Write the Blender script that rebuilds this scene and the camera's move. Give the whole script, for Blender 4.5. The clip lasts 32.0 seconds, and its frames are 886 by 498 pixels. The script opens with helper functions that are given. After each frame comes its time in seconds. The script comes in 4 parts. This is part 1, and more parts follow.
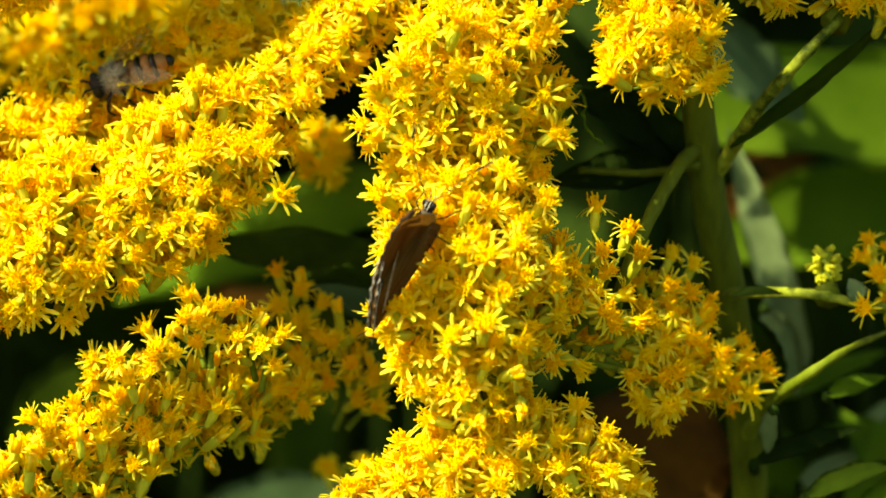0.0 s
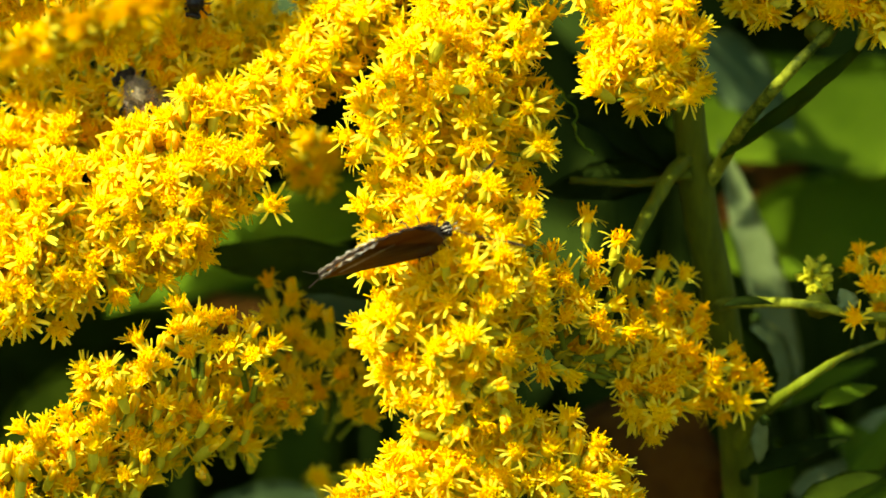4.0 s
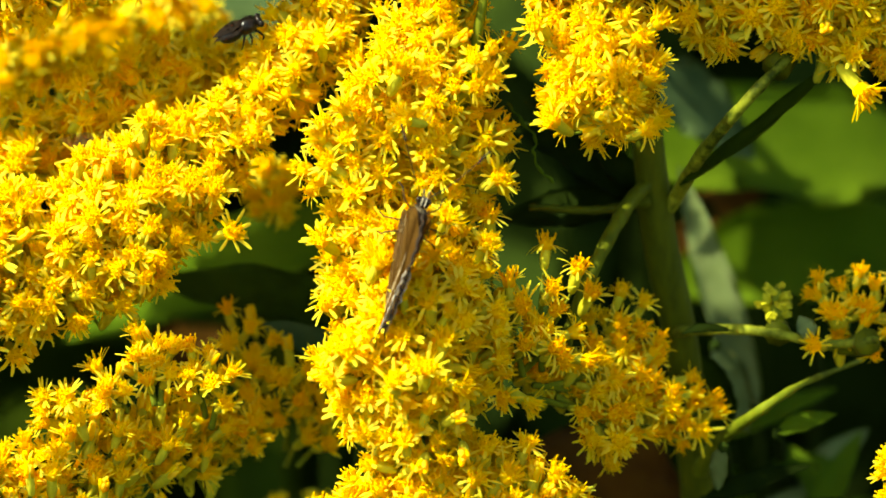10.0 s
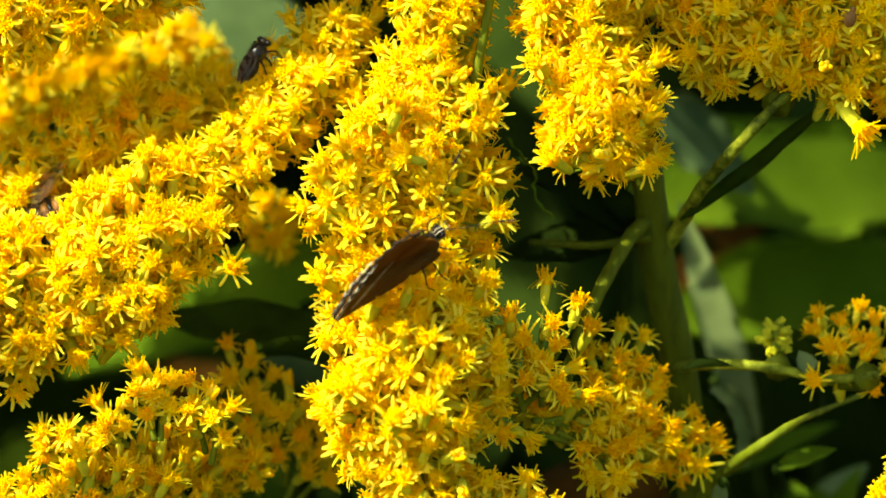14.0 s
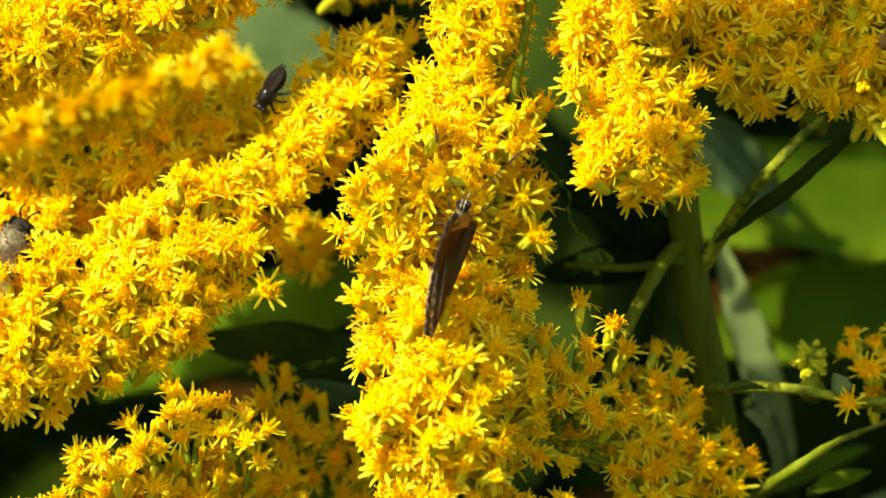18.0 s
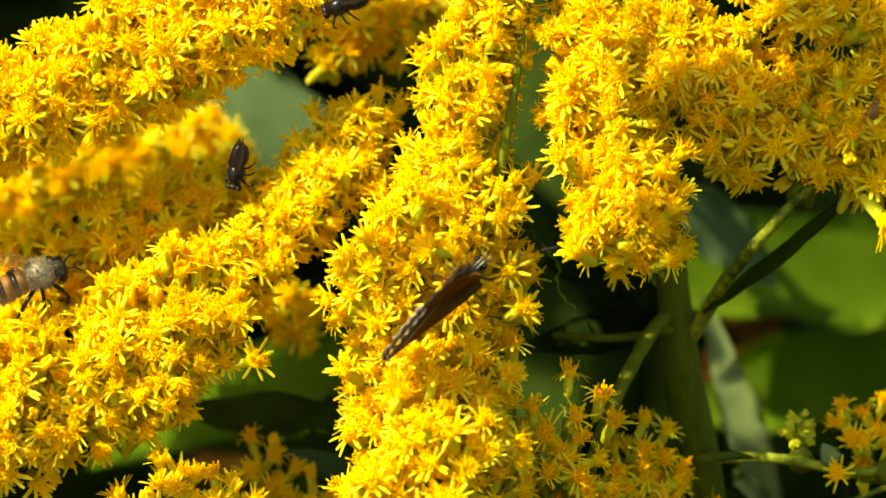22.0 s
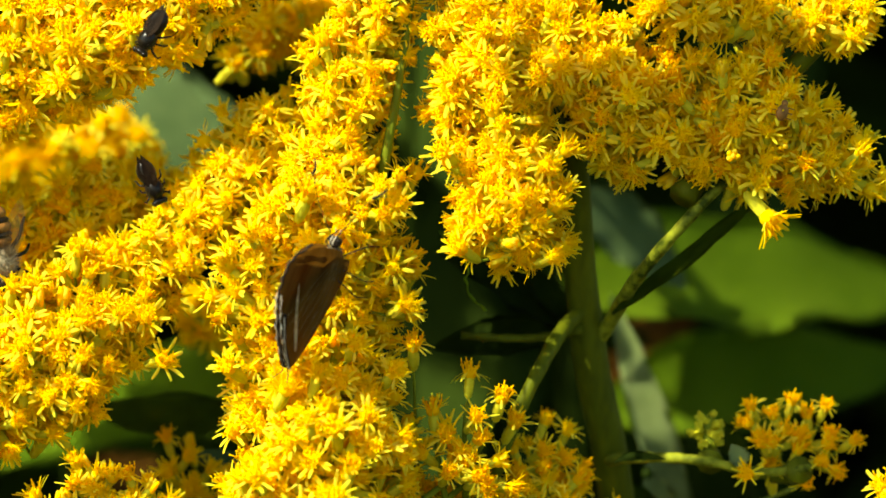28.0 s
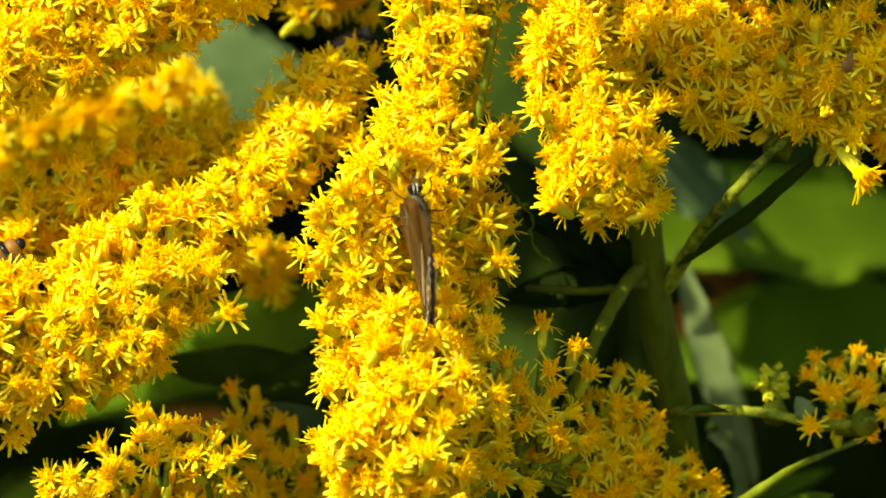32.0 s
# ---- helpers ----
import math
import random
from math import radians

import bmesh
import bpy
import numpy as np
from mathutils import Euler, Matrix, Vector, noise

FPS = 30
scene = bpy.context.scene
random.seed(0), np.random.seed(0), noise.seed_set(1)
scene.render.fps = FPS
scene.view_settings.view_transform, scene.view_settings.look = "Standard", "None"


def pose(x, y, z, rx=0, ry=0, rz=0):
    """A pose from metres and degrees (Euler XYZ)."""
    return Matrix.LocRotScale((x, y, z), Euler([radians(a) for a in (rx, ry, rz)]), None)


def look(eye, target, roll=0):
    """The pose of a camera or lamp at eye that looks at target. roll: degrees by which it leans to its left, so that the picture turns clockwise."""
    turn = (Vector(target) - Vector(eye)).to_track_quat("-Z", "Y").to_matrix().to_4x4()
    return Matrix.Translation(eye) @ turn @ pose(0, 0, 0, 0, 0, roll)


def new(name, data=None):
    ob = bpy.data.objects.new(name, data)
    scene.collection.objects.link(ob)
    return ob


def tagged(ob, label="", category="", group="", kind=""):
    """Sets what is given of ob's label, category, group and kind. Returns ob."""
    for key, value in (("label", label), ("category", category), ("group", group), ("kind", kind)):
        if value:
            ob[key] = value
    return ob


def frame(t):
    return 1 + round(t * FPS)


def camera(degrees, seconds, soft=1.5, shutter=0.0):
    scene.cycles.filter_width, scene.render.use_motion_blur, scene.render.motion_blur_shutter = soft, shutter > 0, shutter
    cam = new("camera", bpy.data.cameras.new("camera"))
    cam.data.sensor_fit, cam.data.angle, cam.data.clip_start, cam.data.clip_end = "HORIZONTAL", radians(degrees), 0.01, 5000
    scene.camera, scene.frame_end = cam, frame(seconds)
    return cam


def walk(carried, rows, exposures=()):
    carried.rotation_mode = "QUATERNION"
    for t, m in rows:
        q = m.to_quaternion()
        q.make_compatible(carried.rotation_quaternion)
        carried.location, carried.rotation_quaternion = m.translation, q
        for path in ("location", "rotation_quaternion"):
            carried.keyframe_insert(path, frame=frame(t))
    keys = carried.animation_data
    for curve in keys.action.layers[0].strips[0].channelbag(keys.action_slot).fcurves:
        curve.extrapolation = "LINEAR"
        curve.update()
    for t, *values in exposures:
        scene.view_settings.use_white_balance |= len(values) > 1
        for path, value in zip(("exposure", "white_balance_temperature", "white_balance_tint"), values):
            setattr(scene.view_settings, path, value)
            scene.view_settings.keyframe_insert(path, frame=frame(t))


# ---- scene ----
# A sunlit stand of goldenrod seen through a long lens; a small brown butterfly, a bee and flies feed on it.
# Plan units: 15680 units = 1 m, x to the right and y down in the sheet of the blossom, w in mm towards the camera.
TILT = 15.0
DIST = 0.715
UNIT = 0.1 / 1568
HOME = Vector((0, 0, 0.95))
PLAN = Matrix.Translation(HOME) @ Euler((radians(-TILT), 0, 0)).to_matrix().to_4x4()
TO_GROUND = PLAN.inverted()


def P(x, y, w=0.0):
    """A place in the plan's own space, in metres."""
    far = 1 - w / 1000 / DIST
    return Vector(((x - 784) * UNIT * far, -w / 1000, (441 - y) * UNIT * far))


# ---- camera ----
# time, and how far the blossom drifts to the right and down in the view
PAN = (
    (0, 24, -199), (0.5, 21, -190), (1, 17, -195), (1.5, 12, -192), (2, -8, -179), (2.5, -26, -170), (3, -19, -176), (3.5, 9, -179), (5.5, -46, -187),
    (6, -103, -167), (6.5, -109, -175), (7, -117, -201), (7.5, -113, -199), (8, -80, -178), (8.5, -38, -172), (9, -48, -172), (9.5, -63, -158),
    (10, -64, -133), (10.5, -63, -111), (11, -48, -104), (11.5, -71, -107), (12, -104, -100), (12.5, -95, -83), (13, -64, -69), (13.5, -64, -55),
    (14, -64, -71), (14.5, -49, -101), (16.5, -34, -61), (17, -14, -39), (17.5, -2, -32), (18, -3, -31), (18.5, -12, -20), (19, 0, 0), (19.5, 23, 18),
    (20, 23, 26), (20.5, 6, 37), (21, -17, 66), (21.5, -32, 95), (22, -23, 93), (22.5, -22, 67), (23, -49, 81), (23.5, -71, 124), (24, -61, 144),
    (24.5, -57, 122), (26.5, -83, 147), (27, -131, 133), (27.5, -177, 113), (28, -184, 94), (28.5, -139, 75), (29, -91, 44), (29.5, -89, 9),
    (30, -77, -17), (30.5, -23, -4), (31, -23, 10), (31.5, -48, 1), (32, -69, 10),
)
cam = camera(8.0, 32.0, soft=1.65)
cam.data.dof.use_dof = True
cam.data.dof.focus_distance = DIST + 0.003
cam.data.dof.aperture_fstop = 17


def drift(t):
    for a, b in zip(PAN, PAN[1:]):
        if t <= b[0]:
            k = (t - a[0]) / (b[0] - a[0])
            return a[1] + k * (b[1] - a[1]), a[2] + k * (b[2] - a[2])
    return PAN[-1][1:]


def aim(dx, dy):
    return PLAN @ Matrix.Translation((0, -DIST, 0)) @ pose(0, 0, 0, 90 + math.degrees(math.atan(dy * UNIT / DIST)), 0, math.degrees(math.atan(dx * UNIT / DIST)))


walk(cam, [(t, aim(dx, dy)) for t, dx, dy in PAN], exposures=[(0.0, 1.51, 7650, -10), (14.0, 1.49, 7650, -10), (19.0, 1.43, 7950, -8), (24.0, 1.38, 8300, -8), (28.0, 1.36, 7800, -8), (32.0, 1.40, 7850, -8)])

# ---- world and sun ----
SUN_WAY = (PLAN.to_3x3() @ Vector((-0.60, -0.50, 0.62))).normalized()
world = bpy.data.worlds.new("sky")
scene.world = world
world.use_nodes = True
wn = world.node_tree.nodes
sky = wn.new("ShaderNodeTexSky")
sky.sky_type, sky.sun_disc = "NISHITA", False
sky.sun_elevation = math.asin(SUN_WAY.z)
sky.sun_rotation = math.atan2(SUN_WAY.x, SUN_WAY.y)
wn["Background"].inputs["Strength"].default_value = 0.125
world.node_tree.links.new(sky.outputs["Color"], wn["Background"].inputs["Color"])
sun = new("sun", bpy.data.lights.new("sun", "SUN"))
sun.data.energy, sun.data.angle, sun.data.color = 4.2, radians(0.53), (1.0, 0.98, 0.94)
sun.matrix_world = look(HOME + SUN_WAY * 3, HOME)


# ---- materials ----
def surface(name, c1, c2, scale=900.0, rough=0.6, bump=0.15, trans=0.0, vary=0.0, stretch=(1, 1, 1), sheen=0.0, metal=0.0, coat=0.0, c3=None, alpha=1.0, spec=0.5, through_col=None):
    """A material mottled between two colours at two scales, with fine relief; trans: share of light that passes through; vary: change from piece to piece."""
    m = bpy.data.materials.new(name)
    m.use_nodes = True
    nt = m.node_tree
    n, l = nt.nodes, nt.links
    bsdf, out = n["Principled BSDF"], n["Material Output"]
    tc = n.new("ShaderNodeTexCoord")
    mp = n.new("ShaderNodeMapping")
    mp.inputs["Scale"].default_value = stretch
    l.new(tc.outputs["Object"], mp.inputs["Vector"])
    fine, broad = n.new("ShaderNodeTexNoise"), n.new("ShaderNodeTexNoise")
    fine.inputs["Scale"].default_value, broad.inputs["Scale"].default_value = scale, scale / 7
    fine.inputs["Detail"].default_value = 4
    for t in (fine, broad):
        l.new(mp.outputs["Vector"], t.inputs["Vector"])
    add = n.new("ShaderNodeMath")
    add.operation = "MULTIPLY_ADD"
    add.inputs[1].default_value = 0.5
    half = n.new("ShaderNodeMath")
    half.operation = "MULTIPLY"
    half.inputs[1].default_value = 0.5
    l.new(fine.outputs["Fac"], add.inputs[0])
    l.new(broad.outputs["Fac"], half.inputs[0])
    l.new(half.outputs[0], add.inputs[2])
    ramp = n.new("ShaderNodeValToRGB")
    ramp.color_ramp.elements[0].position, ramp.color_ramp.elements[1].position = 0.36, 0.64
    ramp.color_ramp.elements[0].color, ramp.color_ramp.elements[1].color = (*c1, 1), (*c2, 1)
    if c3:
        e = ramp.color_ramp.elements.new(0.5)
        e.color = (*c3, 1)
    l.new(add.outputs[0], ramp.inputs["Fac"])
    col = ramp.outputs["Color"]
    if vary:
        info = n.new("ShaderNodeObjectInfo")
        geo = n.new("ShaderNodeNewGeometry")
        mix = n.new("ShaderNodeMath")
        mix.operation = "ADD"
        l.new(info.outputs["Random"], mix.inputs[0])
        l.new(geo.outputs["Random Per Island"], mix.inputs[1])
        rng = n.new("ShaderNodeMapRange")
        rng.inputs["From Max"].default_value = 2.0
        rng.inputs["To Min"].default_value, rng.inputs["To Max"].default_value = 1 - vary, 1 + vary * 0.6
        l.new(mix.outputs[0], rng.inputs["Value"])
        hsv = n.new("ShaderNodeHueSaturation")
        l.new(rng.outputs["Result"], hsv.inputs["Value"])
        l.new(col, hsv.inputs["Color"])
        col = hsv.outputs["Color"]
    l.new(col, bsdf.inputs["Base Color"])
    bsdf.inputs["Roughness"].default_value = rough
    bsdf.inputs["Metallic"].default_value = metal
    bsdf.inputs["Specular IOR Level"].default_value = spec
    bsdf.inputs["Sheen Weight"].default_value = sheen
    bsdf.inputs["Coat Weight"].default_value = coat
    bsdf.inputs["Alpha"].default_value = alpha
    if bump:
        b = n.new("ShaderNodeBump")
        b.inputs["Strength"].default_value, b.inputs["Distance"].default_value = bump, 0.0002
        l.new(fine.outputs["Fac"], b.inputs["Height"])
        l.new(b.outputs["Normal"], bsdf.inputs["Normal"])
    if trans:
        tr = n.new("ShaderNodeBsdfTranslucent")
        ms = n.new("ShaderNodeMixShader")
        ms.inputs["Fac"].default_value = trans
        if through_col:
            tr.inputs["Color"].default_value = (*through_col, 1)
        else:
            l.new(col, tr.inputs["Color"])
        l.new(bsdf.outputs[0], ms.inputs[1])
        l.new(tr.outputs[0], ms.inputs[2])
        l.new(ms.outputs[0], out.inputs["Surface"])
    return m


RAY = surface("ray_petal", (0.92, 0.83, 0.030), (0.95, 0.91, 0.09), 1500, 0.6, 0.1, 0.62, 0.10, spec=0.06, through_col=(0.97, 0.56, 0.002))
DISC = surface("disc_floret", (0.94, 0.76, 0.010), (0.97, 0.87, 0.035), 2200, 0.7, 0.2, 0.58, 0.12, spec=0.04, through_col=(0.97, 0.50, 0.001))
DISC_OLD = surface("aged_disc_floret", (0.92, 0.50, 0.004), (0.95, 0.66, 0.015), 2200, 0.7, 0.2, 0.4, 0.15, spec=0.04, through_col=(0.95, 0.36, 0.002))
BRACT = surface("green_involucre", (0.48, 0.43, 0.018), (0.68, 0.60, 0.042), 1600, 0.5, 0.2, 0.25, 0.2, spec=0.05)
STEM = surface("green_stem", (0.045, 0.052, 0.0025), (0.100, 0.108, 0.0050), 900, 0.55, 0.3, 0.0, 0.1, (1, 1, 0.15), spec=0.05)
STEM_PALE = surface("pale_stem", (0.0960, 0.1200, 0.0064), (0.2160, 0.2320, 0.0160), 700, 0.55, 0.3, 0.1, 0.1, (1, 1, 0.2), spec=0.05)
TWIG = surface("mottled_twig", (0.030, 0.042, 0.003), (0.27, 0.28, 0.022), 900, 0.55, 0.4, 0.05, 0.1, spec=0.05)
LEAF = surface("green_leaf", (0.034, 0.055, 0.0028), (0.058, 0.086, 0.0050), 350, 0.85, 0.3, 0.22, 0.2, spec=0.05)
# Brighter copy of the leaf green, with sunlight put into the colour.
LEAF_LIT_TONE = surface("leaf_lit_tone", (0.086, 0.148, 0.0060), (0.158, 0.232, 0.014), 90, 0.85, 0.3, 0.25, 0.2, spec=0.05)
# Leaf green darkened so that its colour stands in for shade.
LEAF_SHADE_TONE = surface("leaf_shade_tone", (0.012, 0.022, 0.0018), (0.026, 0.042, 0.0035), 350, 0.85, 0.3, 0.12, 0.25, spec=0.05)
LEAF_PALE = surface("pale_leaf", (0.170, 0.215, 0.070), (0.270, 0.325, 0.120), 260, 0.85, 0.25, 0.1, 0.1, spec=0.05)
LEAF_GREY = surface("grey_green_leaf", (0.066, 0.105, 0.034), (0.110, 0.155, 0.056), 260, 0.85, 0.25, 0.1, 0.1, spec=0.05)
LEAF_DEAD = surface("dead_leaf", (0.0935, 0.0382, 0.0034), (0.1700, 0.0723, 0.0068), 300, 0.85, 0.3, 0.1, 0.2, spec=0.1)
SOIL = surface("soil", (0.018, 0.012, 0.006), (0.045, 0.030, 0.014), 40, 0.95, 0.6, c3=(0.025, 0.025, 0.008), spec=0.1)
WING = surface("brown_wing", (0.016, 0.006, 0.001), (0.130, 0.066, 0.014), 1300, 0.95, 0.3, 0.26, 0.0, (0.16, 1, 1.8), spec=0.01, through_col=(0.32, 0.13, 0.015))
WING_EDGE = surface("dark_wing_margin", (0.012, 0.008, 0.005), (0.045, 0.030, 0.020), 1500, 0.8, 0.2, spec=0.05)
WING_WHITE = surface("white_scales", (0.30, 0.24, 0.15), (0.62, 0.54, 0.42), 2500, 0.8, 0.2, spec=0.05)
WING_BAND = surface("pale_wing_line", (0.20, 0.13, 0.055), (0.48, 0.36, 0.20), 2500, 0.85, 0.2, spec=0.03)
WING_VEIN = surface("faint_wing_vein", (0.10, 0.06, 0.02), (0.30, 0.20, 0.09), 1800, 0.85, 0.2, spec=0.03)
FUR = surface("grey_fur", (0.0510, 0.0382, 0.0213), (0.1700, 0.1275, 0.0765), 3000, 0.95, 0.6, spec=0.05)
BEE_FUR = surface("fawn_fur", (0.13, 0.10, 0.055), (0.36, 0.28, 0.17), 3000, 0.95, 0.6, spec=0.05)
BLACK = surface("black_shell", (0.004, 0.003, 0.002), (0.016, 0.010, 0.006), 1500, 0.28, 0.2, spec=0.18)
AMBER = surface("amber_shell", (0.13, 0.050, 0.008), (0.28, 0.125, 0.025), 1500, 0.5, 0.2, 0.1, spec=0.2)
GAUZE = surface("clear_wing", (0.10, 0.06, 0.025), (0.17, 0.11, 0.05), 1200, 0.45, 0.1, 0.2, alpha=0.14, spec=0.12)
SMOKE = surface("smoky_wing", (0.004, 0.002, 0.001), (0.016, 0.007, 0.002), 900, 0.6, 0.2, 0.1, alpha=0.92, spec=0.04, stretch=(0.3, 1.5, 1))


# ---- mesh helpers ----
UP, CAMWARD = Vector((0, 0, 1)), Vector((0, -1, 0))


def mesh_of(bm, materials, smooth=True):
    me = bpy.data.meshes.new("mesh")
    bm.to_mesh(me)
    bm.free()
    for m in materials if isinstance(materials, (list, tuple)) else (materials,):
        me.materials.append(m)
    if smooth:
        me.polygons.foreach_set("use_smooth", [True] * len(me.polygons))
    return me


def part(name, bm, material, parent, label="", m=None):
    """Links a bmesh as one mesh object under a thing or a part."""
    me = mesh_of(bm, material) if isinstance(bm, bmesh.types.BMesh) else bm
    ob = new(name, me)
    ob.parent = parent
    if m is not None:
        ob.matrix_basis = m
    if label:
        tagged(ob, label)
    return ob


def thing(name, base, label, category, group="", kind=""):
    """An Empty at the base of a thing, given in the plan."""
    ob = new(name)
    ob.empty_display_size = 0.005
    ob.matrix_basis = PLAN @ Matrix.Translation(base)
    return tagged(ob, label, category, group, kind)


def spline(points, n):
    """n places along a smooth line through points, which are vectors of any size; it does not overshoot."""
    pts = [np.array(p, float) for p in points]
    last = len(pts) - 1

    def slope(k):
        if k in (0, last):
            return pts[min(k + 1, last)] - pts[max(k - 1, 0)]
        a, b = pts[k] - pts[k - 1], pts[k + 1] - pts[k]
        la, lb = np.linalg.norm(a) + 1e-12, np.linalg.norm(b) + 1e-12
        way = a / la + b / lb
        return way / (np.linalg.norm(way) + 1e-12) * min(la, lb)

    out = []
    for i in range(n):
        s = i / (n - 1) * last
        k = min(int(s), last - 1)
        t = s - k
        a, b, ma, mb = pts[k], pts[k + 1], slope(k), slope(k + 1)
        out.append(a * (2 * t ** 3 - 3 * t * t + 1) + ma * (t ** 3 - 2 * t * t + t) + b * (3 * t * t - 2 * t ** 3) + mb * (t ** 3 - t * t))
    return out


def tube(bm, path, radii, sides=8, mat=0, cap=True):
    """A tapering tube along a path."""
    rings, keep = [], None
    for i, p in enumerate(path):
        p = Vector(p)
        way = (Vector(path[min(i + 1, len(path) - 1)]) - Vector(path[max(i - 1, 0)])).normalized()
        if keep is None:
            keep = way.orthogonal().normalized()
        keep = (keep - way * keep.dot(way)).normalized()
        side = way.cross(keep)
        r = radii[i] if hasattr(radii, "__len__") else radii
        rings.append([bm.verts.new(p + (keep * math.cos(a) + side * math.sin(a)) * r) for a in (j * math.tau / sides for j in range(sides))])
    for a, b in zip(rings, rings[1:]):
        for j in range(sides):
            bm.faces.new((a[j], a[(j + 1) % sides], b[(j + 1) % sides], b[j])).material_index = mat
    if cap and sides > 2:
        bm.faces.new(rings[0][::-1]).material_index = mat
        bm.faces.new(rings[-1]).material_index = mat


def ball(bm, centre, size, seg=10, rings=7, mat=0, turn=None):
    """An egg-shaped body: size is its half-lengths."""
    m = Matrix.Translation(centre) @ (turn or Matrix()) @ Matrix.Diagonal((*size, 1))
    made = bmesh.ops.create_uvsphere(bm, u_segments=seg, v_segments=rings, radius=1, matrix=m)
    for f in {f for v in made["verts"] for f in v.link_faces}:
        f.material_index = mat


def blade(bm, length, width, bend=0.3, fold=0.25, twist=0.0, teeth=0.0, rows=14, seed=0, thick=0.00025, tip=1.0):
    """A lance-shaped leaf along +X from the origin, up +Z, with a sunken midrib and an uneven edge."""
    rnd = random.Random(seed)
    grid = []
    for i in range(rows + 1):
        s = i / rows
        half = width / 2 * (math.sin(math.pi * min(1, s ** 0.8 * 0.97 + 0.03)) ** 0.85) * (1 if s < 0.97 else 0.5)
        a = bend * s
        x = length * (math.sin(a) / bend if abs(bend) > 1e-3 else s)
        z = -length * ((1 - math.cos(a)) / bend if abs(bend) > 1e-3 else 0)
        tw = twist * s
        line = []
        for j in range(-3, 4):
            k = j / 3
            edge = half * k * (1 + teeth * (rnd.random() - 0.3) if abs(j) == 3 else 1)
            lift = fold * half * abs(k) ** 1.4 + (0.10 * half * math.sin(s * 19 + j) if abs(j) > 1 else 0)
            line.append(bm.verts.new((x, edge * math.cos(tw) - lift * math.sin(tw), z + edge * math.sin(tw) + lift * math.cos(tw))))
        grid.append(line)
    faces = [bm.faces.new((a[j], b[j], b[j + 1], a[j + 1])) for a, b in zip(grid, grid[1:]) for j in range(6)]
    if thick:
        bmesh.ops.solidify(bm, geom=faces, thickness=thick)


def toward(place, way, up=(0, -1, 0), roll=0.0):
    """A pose at place whose +X runs along way and whose +Z is near up."""
    x = Vector(way).normalized()
    z = (Vector(up) - x * x.dot(Vector(up))).normalized()
    y = z.cross(x)
    return Matrix.Translation(place) @ Matrix((x, y, z)).transposed().to_4x4() @ pose(0, 0, 0, roll)


# ---- flower heads ----
def ray_mesh(seed, rays, length, opened, slim=1.0, fine=True):
    """The ring of strap-shaped rays of one head, face along +Z."""
    rnd = random.Random(seed)
    bm = bmesh.new()
    for i in range(rays):
        a = (i + rnd.uniform(-0.4, 0.4)) / rays * math.tau
        rise = opened + rnd.uniform(-0.4, 0.4)
        ln, wd = length * rnd.uniform(0.7, 1.15), slim * rnd.uniform(0.00016, 0.00025)
        out = Vector((math.cos(a), math.sin(a), 0))
        side = Vector((-math.sin(a), math.cos(a), 0))
        curl = rnd.uniform(0.0, 0.9)
        rows, p = [], out * 0.0007 + Vector((0, 0, 0.0003))
        for k, half in enumerate((0.45, 0.8, 1.0, 1.0, 0.6)):
            tilt = rise - curl * k / 4
            way = out * math.cos(tilt) + Vector((0, 0, math.sin(tilt)))
            nrm = way.cross(side) * -1
            if fine or k % 2 == 0:
                rows.append([bm.verts.new(p - side * wd * half), bm.verts.new(p - nrm * wd * 0.4 * half), bm.verts.new(p + side * wd * half)])
            p = p + way * ln / 4
        for r, q in zip(rows, rows[1:]):
            for j in (0, 1):
                bm.faces.new((r[j], r[j + 1], q[j + 1], q[j]))
    return mesh_of(bm, RAY)


def disc_mesh(seed, florets=11):
    """The tuft of flaring five-lobed florets in the middle of a head."""
    rnd = random.Random(seed)
    bm = bmesh.new()
    for i in range(florets):
        a, r = i * 2.4 + rnd.uniform(-0.3, 0.3), 0.00027 * math.sqrt(i * 11 / florets)
        lean = Vector((math.cos(a), math.sin(a), 0))
        h = rnd.uniform(0.0010, 0.0018) - 0.4 * r
        base = lean * r * 0.8
        top = base + lean * (r * 0.45 + rnd.uniform(0, 0.0002)) + Vector((0, 0, h))
        tube(bm, [base, base.lerp(top, 0.6), top], [0.00010, 0.00014, 0.00022], 5, cap=False)
        spin = rnd.uniform(0, math.tau)
        for k in range(5):
            c = spin + k * math.tau / 5
            o, w = Vector((math.cos(c), math.sin(c), 0)), Vector((-math.sin(c), math.cos(c), 0)) * 0.00012
            root, tip = top + o * 0.00018, top + o * rnd.uniform(0.00038, 0.00052) + Vector((0, 0, rnd.uniform(-0.0002, 0.0002)))
            bm.faces.new([bm.verts.new(v) for v in (root - w, tip - w * 0.35, tip + w * 0.35, root + w)])
        if i % 2:
            tube(bm, [top - Vector((0, 0, 0.0002)), top + lean * 0.0002 + Vector((0, 0, rnd.uniform(0.0004, 0.0008)))], [0.00007, 0.00010], 4)
    ball(bm, (0, 0, 0.0002), (0.0009, 0.0009, 0.0009), 8, 5)
    return mesh_of(bm, DISC)


